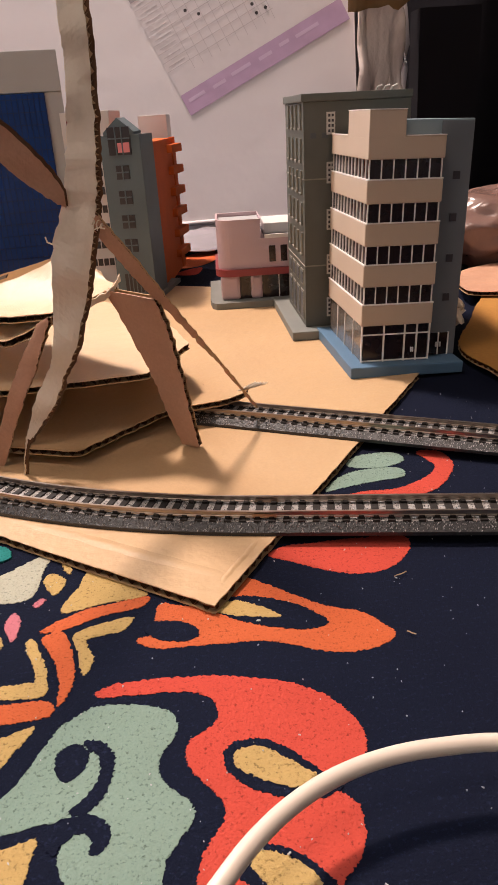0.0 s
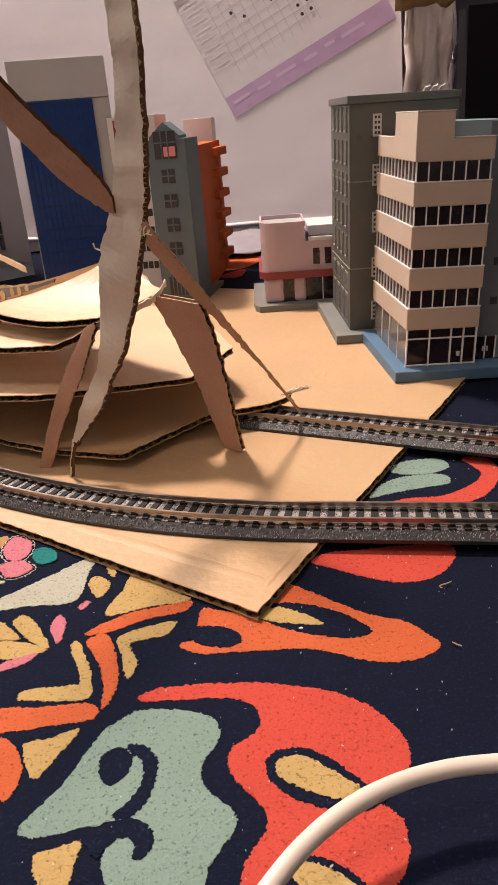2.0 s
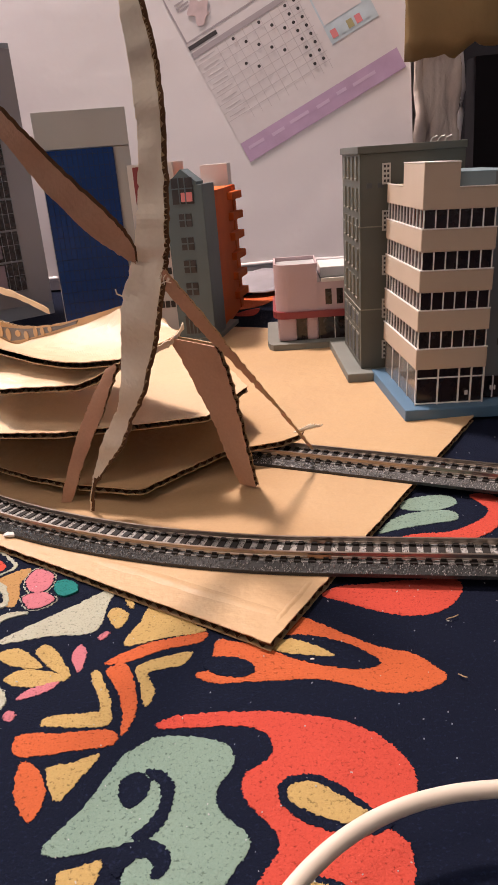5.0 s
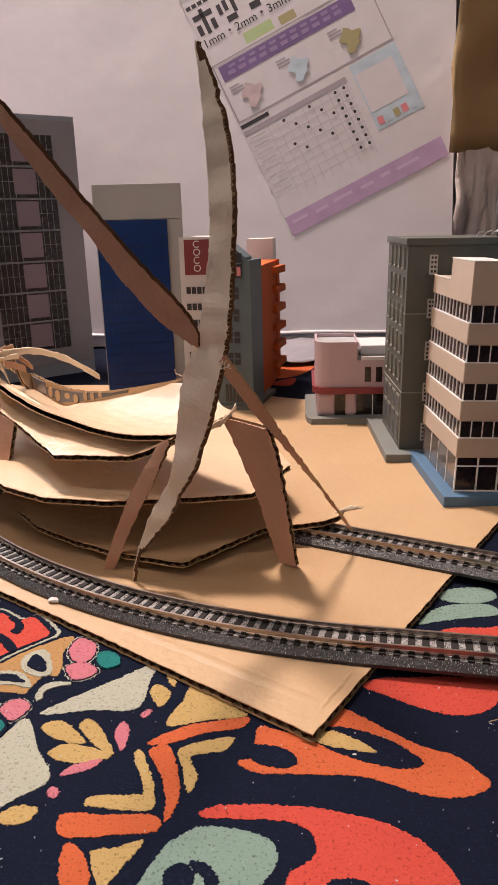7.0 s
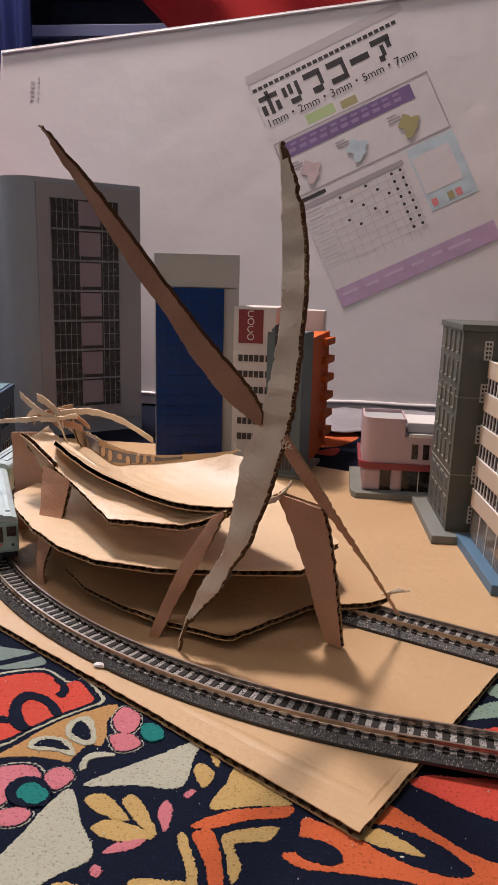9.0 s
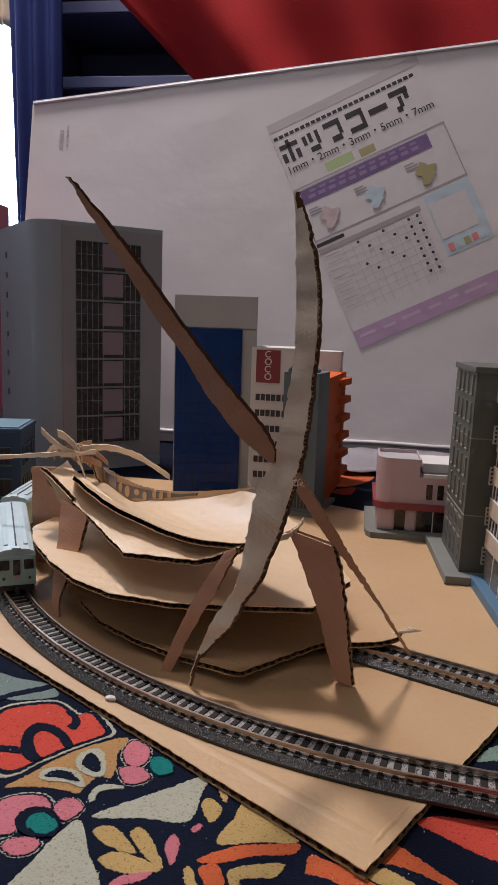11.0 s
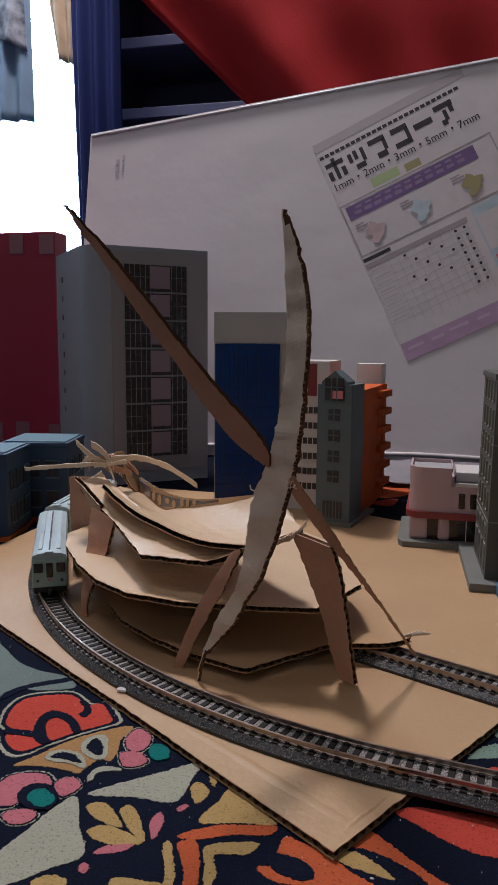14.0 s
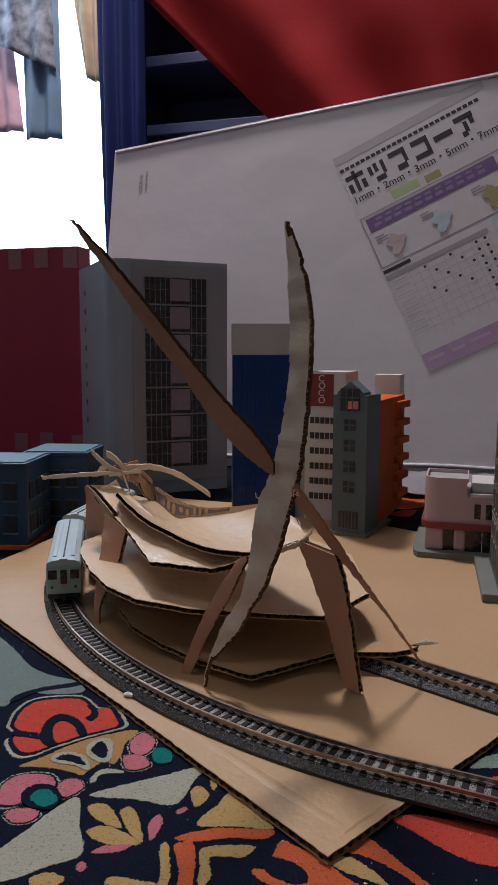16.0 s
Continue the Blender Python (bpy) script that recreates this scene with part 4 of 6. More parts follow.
# the tall front spike
# Back liner takes the dark flute colour, painting its open edge as shaded.
piece("tall_spike", [[(-0.0361, 0.2405, 0.1914), (-0.0350, 0.2402, 0.1772), (-0.0344, 0.2399, 0.1646), (-0.0338, 0.2396, 0.1518), (-0.0338, 0.2393, 0.1377), (-0.0345, 0.2391, 0.1271), (-0.0361, 0.2390, 0.1173), (-0.0385, 0.2388, 0.1044), (-0.0415, 0.2391, 0.0951), (-0.0458, 0.2398, 0.0854), (-0.0481, 0.2408, 0.0713), (-0.0513, 0.2421, 0.0533), (-0.0542, 0.2427, 0.0439), (-0.0603, 0.2434, 0.0341), (-0.0658, 0.2441, 0.0218), (-0.0681, 0.2446, 0.0148), (-0.0712, 0.2455, 0.0029)],
                     [(-0.0347, 0.2405, 0.1910), (-0.0314, 0.2403, 0.1808), (-0.0283, 0.2400, 0.1683), (-0.0268, 0.2398, 0.1593), (-0.0261, 0.2395, 0.1463), (-0.0269, 0.2391, 0.1274), (-0.0282, 0.2389, 0.1117), (-0.0298, 0.2389, 0.0987), (-0.0326, 0.2397, 0.0871), (-0.0373, 0.2409, 0.0697), (-0.0432, 0.2421, 0.0527), (-0.0491, 0.2429, 0.0415), (-0.0555, 0.2436, 0.0298), (-0.0636, 0.2443, 0.0195), (-0.0669, 0.2446, 0.0144), (-0.0698, 0.2455, 0.0029)]],
      n=140, across=6, front=KRAFT_PALE, wobble=0.0015, seed=14, label="pale crinkled cardboard spike with open flutes", thick=0.0020, pitch=0.0030, lean=(0.86, 0.56, -0.1), back=FLUTE_SHADE, flute=KRAFT)
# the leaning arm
# The dark back liner paints a shaded line along the upper edge.
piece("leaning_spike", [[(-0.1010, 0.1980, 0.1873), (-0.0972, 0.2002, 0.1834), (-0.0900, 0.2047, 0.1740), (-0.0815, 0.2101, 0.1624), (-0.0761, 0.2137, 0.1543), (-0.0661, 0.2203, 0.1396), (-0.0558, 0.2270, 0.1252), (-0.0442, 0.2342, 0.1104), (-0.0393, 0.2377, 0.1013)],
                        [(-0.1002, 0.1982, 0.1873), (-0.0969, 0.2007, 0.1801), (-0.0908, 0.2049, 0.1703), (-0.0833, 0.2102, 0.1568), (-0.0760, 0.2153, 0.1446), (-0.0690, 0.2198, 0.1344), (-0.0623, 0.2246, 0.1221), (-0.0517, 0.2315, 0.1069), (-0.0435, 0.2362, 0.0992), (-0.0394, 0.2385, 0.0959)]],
      n=150, across=6, wobble=0.0006, seed=15, thick=0.0015, pitch=0.0032, lean=(0.42, 0.80, 0.62), front=KRAFT_RED_SHADE, back=FLUTE_SHADE, label="torn-edged cardboard, reddish brown painted for its shaded face")
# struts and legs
# Faces turned from the lamp get the reddish copy, which paints their shade.
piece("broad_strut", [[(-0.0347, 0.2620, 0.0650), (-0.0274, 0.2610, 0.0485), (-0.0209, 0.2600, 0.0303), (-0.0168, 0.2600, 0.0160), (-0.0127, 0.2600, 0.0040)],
                      [(-0.0168, 0.2505, 0.0632), (-0.0131, 0.2520, 0.0504), (-0.0106, 0.2535, 0.0338), (-0.0086, 0.2545, 0.0193), (-0.0063, 0.2560, 0.0037)]], n=50, across=5, seed=16, front=KRAFT_RED_SHADE, label="torn-edged cardboard, reddish brown painted for its shaded face")
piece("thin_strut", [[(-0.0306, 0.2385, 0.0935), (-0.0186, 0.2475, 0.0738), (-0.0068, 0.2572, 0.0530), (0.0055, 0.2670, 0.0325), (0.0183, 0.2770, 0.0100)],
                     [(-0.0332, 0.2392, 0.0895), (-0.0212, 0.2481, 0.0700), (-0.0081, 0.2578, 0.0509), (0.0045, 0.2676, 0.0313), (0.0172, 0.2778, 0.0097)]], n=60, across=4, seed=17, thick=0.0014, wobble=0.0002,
      lean=(0.55, 0.80, 0.2), front=KRAFT_RED_SHADE, label="thin torn-edged cardboard strut, reddish brown painted for its shaded face")
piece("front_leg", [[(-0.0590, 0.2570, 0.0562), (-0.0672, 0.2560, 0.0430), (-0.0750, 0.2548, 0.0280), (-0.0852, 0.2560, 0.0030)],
                    [(-0.0540, 0.2545, 0.0590), (-0.0602, 0.2545, 0.0440), (-0.0680, 0.2545, 0.0290), (-0.0805, 0.2555, 0.0030)]], n=40, across=4, seed=18, front=KRAFT_RED_SHADE, label="torn-edged cardboard, reddish brown painted for its shaded face")
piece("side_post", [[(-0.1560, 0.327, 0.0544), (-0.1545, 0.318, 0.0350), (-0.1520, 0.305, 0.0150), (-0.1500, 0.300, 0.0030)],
                    [(-0.1385, 0.317, 0.0500), (-0.1425, 0.312, 0.0300), (-0.1470, 0.303, 0.0140), (-0.1465, 0.299, 0.0030)]], n=36, across=4, seed=19, front=KRAFT_RED_SHADE, label="torn-edged cardboard, reddish brown painted for its shaded face")
piece("rear_post", [[(-0.1930, 0.374, 0.0600), (-0.1925, 0.374, 0.030), (-0.192, 0.374, 0.0030)], [(-0.1750, 0.372, 0.0610), (-0.1750, 0.372, 0.030), (-0.176, 0.372, 0.0030)]], n=30, across=4, seed=20, front=KRAFT_RED_SHADE, label="torn-edged cardboard, reddish brown painted for its shaded face")
piece("left_rim_curl", [[(-0.1760, 0.347, 0.0650), (-0.1700, 0.341, 0.0640), (-0.1600, 0.333, 0.0600), (-0.150, 0.325, 0.0555)],
                        [(-0.1740, 0.349, 0.0610), (-0.1680, 0.344, 0.0560), (-0.1600, 0.338, 0.0480), (-0.150, 0.330, 0.0440)]], n=30, across=4, seed=21)
# loose curling strips round the left end
for k, (pts, r) in enumerate((([(-0.2150, 0.36, 0.0665), (-0.1935, 0.36, 0.0690), (-0.1742, 0.36, 0.0712), (-0.1609, 0.36, 0.0721), (-0.1500, 0.362, 0.0735)], 0.0016),
                              ([(-0.1800, 0.358, 0.0850), (-0.1745, 0.359, 0.0795), (-0.1680, 0.360, 0.0745), (-0.1620, 0.361, 0.0720)], 0.0026),
                              ([(-0.1720, 0.362, 0.0835), (-0.1660, 0.362, 0.0800), (-0.1610, 0.362, 0.0745), (-0.1580, 0.362, 0.0690)], 0.0030),
                              ([(-0.1600, 0.363, 0.0745), (-0.1440, 0.366, 0.0760), (-0.1280, 0.372, 0.0700), (-0.1120, 0.378, 0.0585)], 0.0024),
                              ([(-0.1610, 0.359, 0.0735), (-0.1560, 0.357, 0.0640), (-0.1540, 0.356, 0.0560)], 0.0022),
                              ([(-0.0520, 0.262, 0.0605), (-0.0420, 0.2585, 0.0615), (-0.0330, 0.2600, 0.0645), (-0.0290, 0.2650, 0.0690)], 0.0016))):
    up = [(x, y, z + r * 0.5) for x, y, z in pts]
    dn = [(x, y + 0.001, z - r) for x, y, z in pts]
    piece("curled_strip", [up, dn], n=30, across=3, seed=30 + k, front=KRAFT_PALE, thick=0.0012, pitch=0.0025)
rnd = random.Random(18)
for k in range(9):
    p = Vector((-0.166 + rnd.uniform(-.008, .006), 0.360 + rnd.uniform(-.004, .008), 0.0715 + rnd.uniform(-.004, .004)))
    d = Vector((rnd.uniform(0.006, 0.022) * rnd.choice((1, 1, -0.6)), rnd.uniform(-.004, .010), rnd.uniform(-.008, .009)))
    bend = Vector((0, 0, rnd.uniform(0.001, 0.004)))
    pts = [p, p + d * 0.35 + bend, p + d * 0.7 + bend, p + d]
    w = rnd.uniform(0.0007, 0.0019)
    piece("curled_strip", [[q + Vector((0, 0, w)) for q in pts], [q - Vector((0, -0.0008, w)) for q in pts]], n=18, across=3, seed=60 + k, front=(KRAFT_PALE, KRAFT, KRAFT_RED_SHADE)[k % 3], thick=0.0010, pitch=0.0025)
rnd = random.Random(8)
for k in range(9):
    p = Vector((-0.0300 + rnd.uniform(-.0015, .002), 0.2335, 0.0905 + rnd.uniform(-.0015, .0015)))
    q = p + Vector((rnd.uniform(-.001, .0035), -0.001, rnd.uniform(-.0005, .0025)))
    part("paper_shred", tube(local([p, p.lerp(q, 0.5) + Vector((0, 0, 0.0005)), q]), 0.0002, 5), KRAFT_PALE, model)
p = Vector((-0.0480, 0.2545, 0.0830))
part("paper_shred", tube(local([p, p + Vector((-0.002, -0.001, 0.0012)), p + Vector((-0.0024, -0.001, 0.003))]), 0.0003, 5), KRAFT_PALE, model)


# ---- model buildings ----
def beige_building():
    b = thing("model_building", pose(0.0652, 0.3204, CARD_TOP, 0, 2.2, 3.6), "beige banded model office block on a blue-grey base", "model building", "model buildings")
    part("base_plate", boxed(0, 0.0545, 0, 0.075, 0, 0.0055, bevel=0.0006), BASE_BLUE, b)
    x0, y0, w, d = 0.0062, 0.0065, 0.0335, 0.066
    part("glazed_ground_floor", boxed(x0 + 0.0012, x0 + w - 0.0012, y0 + 0.0012, y0 + d, 0.0055, 0.0232), DARK_GLASS, b)
    core = part("stair_core", boxed(x0 + w + 0.0002, x0 + w + 0.0150, y0 + 0.0065, y0 + d, 0.0055, 0.1105, bevel=0.0005), CORE_GREY, b, "slate grey stair core")
    part("core_cap", boxed(x0 + w - 0.016, x0 + w + 0.0150, y0 + 0.0068, y0 + d - 0.001, 0.1040, 0.1110, bevel=0.0004), CAP_BLUE, core)
    for k in range(4):
        part("core_opening", boxed(x0 + w + 0.0068, x0 + w + 0.0100, y0 + 0.006, y0 + 0.008, 0.032 + 0.0181 * k, 0.0355 + 0.0181 * k), INK, core)
    part("core_door", boxed(x0 + w + 0.0015, x0 + w + 0.0115, y0 + 0.006, y0 + 0.008, 0.0058, 0.0165), DARK_GLASS, core)
    for x in (0.0015, 0.0063, 0.0112):
        part("door_frame", boxed(x0 + w + x - 0.0003, x0 + w + x + 0.0003, y0 + 0.0056, y0 + 0.007, 0.0058, 0.0168), WHITE_TRIM, core)
    part("door_pull", boxed(x0 + w + 0.0050, x0 + w + 0.0056, y0 + 0.0052, y0 + 0.0062, 0.0098, 0.012), WHITE_TRIM, core)
    part("door_pull", boxed(x0 + w + 0.0070, x0 + w + 0.0076, y0 + 0.0052, y0 + 0.0062, 0.0098, 0.012), WHITE_TRIM, core)
    for x in (0.0, 0.0106, 0.0207, 0.0266, 0.0327):
        part("shop_mullion", boxed(x0 + x, x0 + x + 0.0006, y0 + 0.0002, y0 + 0.0012, 0.0055, 0.0232), WHITE_TRIM, b)
    for z in (0.0058, 0.0185):
        part("shop_rail", boxed(x0, x0 + w - 0.0002, y0 + 0.0003, y0 + 0.0012, z, z + 0.0005), WHITE_TRIM, b)
    for y in (0.016, 0.032, 0.047):
        part("shop_mullion", boxed(x0 + 0.0001, x0 + 0.0012, y0 + y, y0 + y + 0.0006, 0.0055, 0.0232), WHITE_TRIM, b)
    part("side_shop_glass", boxed(x0 + 0.0004, x0 + 0.0011, y0 + 0.002, y0 + d - 0.002, 0.0058, 0.0228), CLEAR, b, "clear glazed shop front")
    for x in (0.0245, 0.0253):
        part("door_pull", boxed(x0 + x - 0.0003, x0 + x + 0.0001, y0 - 0.0004, y0 + 0.0006, 0.0098, 0.012), WHITE_TRIM, b)
    for k in range(4):
        z = 0.0232 + 0.0181 * k
        part("parapet_band", boxed(x0 - 0.0006, x0 + w, y0 - 0.0006, y0 + d, z, z + 0.0098, bevel=0.0007), BEIGE, b)
        bm = bmesh.new()
        box(bm, x0 - 0.0007, x0 + w, y0 - 0.0007, y0 + 0.0002, z + 0.0098, z + 0.0103)
        box(bm, x0 - 0.0007, x0 + 0.0002, y0 + 0.0002, y0 + d, z + 0.0098, z + 0.0103)
        part("band_trim", bm, WHITE_TRIM, b, "thin white edge line")
        part("window_band", boxed(x0 + 0.0006, x0 + w - 0.0008, y0 + 0.0006, y0 + d - 0.0005, z + 0.0098, z + 0.0181), DARK_GLASS, b, "dark ribbon of windows")
        for i in range(7):
            x = x0 + 0.0004 + i * (w - 0.0014) / 6
            part("mullion", boxed(x - 0.00025, x + 0.00025, y0 + 0.0001, y0 + 0.0008, z + 0.0103, z + 0.0181), WHITE_TRIM, b)
        for i in range(1, 12):
            y = y0 + i * (d - 0.001) / 11
            part("mullion", boxed(x0 + 0.0001, x0 + 0.0008, y - 0.00025, y + 0.00025, z + 0.0103, z + 0.0181), WHITE_TRIM, b)
    part("crown", boxed(x0 - 0.0006, x0 + w, y0 - 0.0006, y0 + d, 0.0956, 0.1047, bevel=0.0005), BEIGE, b)
    part("corner_tower", boxed(x0 - 0.0006, x0 + 0.0155, y0 - 0.00062, y0 + 0.034, 0.1040, 0.1150, bevel=0.0004), BEIGE, b)
    bm = bmesh.new()
    box(bm, x0 - 0.0007, x0 + 0.0156, y0 - 0.0008, y0 + 0.0344, 0.1150, 0.1154)
    box(bm, x0 + 0.0157, x0 + w, y0 - 0.0008, y0 + 0.0006, 0.1047, 0.1051)
    box(bm, x0 - 0.0008, x0 + 0.0004, y0 + 0.0345, y0 + d, 0.1047, 0.1051)
    part("roof_trim", bm, WHITE_TRIM, b)


beige_building()


def olive_building():
    b = thing("model_building", pose(0.0485, 0.3891, CARD_TOP, 0, 0.8, 1.7), "olive-grey model block with arched ground floor windows", "model building", "model buildings")
    part("base_plate", boxed(-0.002, 0.070, 0, 0.087, 0, 0.005, bevel=0.0006), BASE_GREY, b)
    x0, y0, w, d = 0.0070, 0.0095, 0.0554, 0.0629
    part("body", boxed(x0, x0 + w, y0, y0 + d, 0.005, 0.1200, bevel=0.0004), OLIVE, b)
    part("cornice", boxed(x0 - 0.0012, x0 + w + 0.0005, y0 - 0.0012, y0 + d + 0.001, 0.1200, 0.1237, bevel=0.0005), OLIVE, b)
    for z in (0.0385, 0.083):
        part("storey_line", boxed(x0 - 0.0004, x0 + w, y0 - 0.0004, y0 + d, z, z + 0.0006), OLIVE_LIGHT, b)
    for k in range(5):
        for i in range(4):
            y = y0 + 0.006 + i * 0.0135
            z = 0.0445 + 0.0158 * k
            win = part("window", boxed(x0 - 0.0003, x0 + 0.0012, y, y + 0.0058, z, z + 0.0112, bevel=0.0002), OLIVE, b)
            part("pane", boxed(x0 - 0.0005, x0 + 0.001, y + 0.0009, y + 0.0042, z + 0.0011, z + 0.0104), SLATE_GREY, win)
            part("window_jamb", boxed(x0 - 0.0010, x0 + 0.0008, y - 0.0001, y + 0.0007, z + 0.0004, z + 0.0112), OLIVE_LIGHT, win)
            part("window_sill", boxed(x0 - 0.0012, x0 + 0.0008, y - 0.0001, y + 0.0062, z - 0.0006, z + 0.0003), OLIVE_LIGHT, win)
    for i in range(4):
        y = y0 + 0.005 + i * 0.0138
        for z0, h in ((0.008, 0.0165), (0.0275, 0.0085)):
            win = part("window", boxed(x0 - 0.0004, x0 + 0.0012, y, y + 0.0092, z0, z0 + h), OLIVE_LIGHT, b)
            part("pane", boxed(x0 - 0.0006, x0 + 0.001, y + 0.0012, y + 0.0080, z0 + 0.001, z0 + h - 0.0012), SLATE_GREY, win)
    for k in range(5):
        z = 0.0105 + 0.0235 * k
        grille = part("vent_grille", boxed(x0 + 0.0118, x0 + 0.0162, y0 - 0.0006, y0 + 0.001, z, z + 0.0105), GRILLE, b, "pale perforated grille")
        for r in range(4):
            for c in range(2):
                part("grille_hole", boxed(x0 + 0.0126 + 0.0017 * c, x0 + 0.0137 + 0.0017 * c, y0 - 0.0008, y0, z + 0.0011 + 0.0024 * r, z + 0.0024 + 0.0024 * r), INK, grille)
    for x in (0.0035, 0.0095):
        part("wall_mark", boxed(x0 + x, x0 + x + 0.003, y0 - 0.0003, y0 + 0.001, 0.103, 0.1055), SLATE_GREY, b)
    for i in range(3):
        part("roof_fitting", tube([Vector((x0 + 0.042 + 0.004 * i, y0 + 0.02, 0.1237)), Vector((x0 + 0.043 + 0.004 * i, y0 + 0.02, 0.1257)), Vector((x0 + 0.0455 + 0.004 * i, y0 + 0.019, 0.1267))], 0.0006, 6), WIRE, b)


olive_building()


def pink_shop():
    b = thing("model_shop", pose(0.0028, 0.4735, CARD_TOP, 0, 0, -1.2), "pale pink model corner shop with maroon canopy band", "model building", "model buildings")
    outline_ = [(0.004, 0.0), (0.085, 0.0), (0.085, 0.075), (0.0, 0.075), (0.0, 0.016), (0.0012, 0.005)]
    part("base_plate", prism(bmesh.new(), outline_, 0, 0.004), BASE_GREY, b)

    def rounded(x0, x1, y0, y1, r, n=8):
        pts = [(x1, y0), (x1, y1), (x0, y1)]
        pts += [(x0 + r - r * math.cos(a), y0 + r - r * math.sin(a)) for a in [i * math.pi / 2 / n for i in range(n + 1)]]
        return pts

    part("ground_floor", prism(bmesh.new(), rounded(0.0085, 0.080, 0.0105, 0.07, 0.009), 0.004, 0.0195), DARK_GLASS, b, "dark shop glazing")
    for x0_, x1_ in ((0.0080, 0.0205), (0.0275, 0.0353)):
        part("shop_pier", boxed(x0_, x1_, 0.0085, 0.020, 0.004, 0.0195, bevel=0.002), PINKISH, b)
    part("shop_pier", boxed(0.0078, 0.0100, 0.018, 0.07, 0.004, 0.0195, bevel=0.0005), PINKISH, b)
    part("canopy_band", prism(bmesh.new(), rounded(0.0050, 0.082, 0.0065, 0.072, 0.011), 0.0195, 0.0240), MAROON, b, "maroon canopy band")
    part("upper_floor", prism(bmesh.new(), rounded(0.0075, 0.080, 0.0090, 0.07, 0.010), 0.0240, 0.0425), PINKISH, b)
    tower = part("corner_tower", prism(bmesh.new(), rounded(0.0070, 0.0353, 0.0085, 0.050, 0.010), 0.0240, 0.0520), PINKISH, b)
    ring = rounded(0.0070, 0.0353, 0.0085, 0.050, 0.010)
    inner = rounded(0.0085, 0.0360, 0.0100, 0.0485, 0.009)
    bm = bmesh.new()
    loops = [[bm.verts.new((x, y, z)) for x, y in o] for o, z in ((ring, 0.0520), (ring, 0.0550), (inner, 0.0550), (inner, 0.0520))]
    for p, q in zip(loops, loops[1:] + loops[:1]):
        for i in range(len(p)):
            bm.faces.new((p[i], p[(i + 1) % len(p)], q[(i + 1) % len(p)], q[i]))
    part("tower_rim", bm, PINKISH, tower)
    part("tower_roof", prism(bmesh.new(), rounded(0.0088, 0.0357, 0.0103, 0.0482, 0.009), 0.0520, 0.0525), CAP_GREY, tower)
    part("roof_deck", boxed(0.038, 0.079, 0.012, 0.068, 0.0425, 0.0432), SLATE_GREY, b)
    part("roof_parapet", boxed(0.038, 0.080, 0.0088, 0.0105, 0.0425, 0.0448), OFF_WHITE, b)
    part("roof_box", boxed(0.0385, 0.078, 0.024, 0.060, 0.0432, 0.0500, bevel=0.0006), OFF_WHITE, b)
    for i in range(4):
        x = 0.0405 + 0.0075 * i
        part("window", boxed(x, x + 0.0042, 0.0086, 0.011, 0.0275, 0.0378), DARK_GLASS, b)
    for x in (0.046, 0.054, 0.062):
        part("shop_mullion", boxed(x, x + 0.0006, 0.0100, 0.0112, 0.004, 0.0195), WHITE_TRIM, b)


pink_shop()


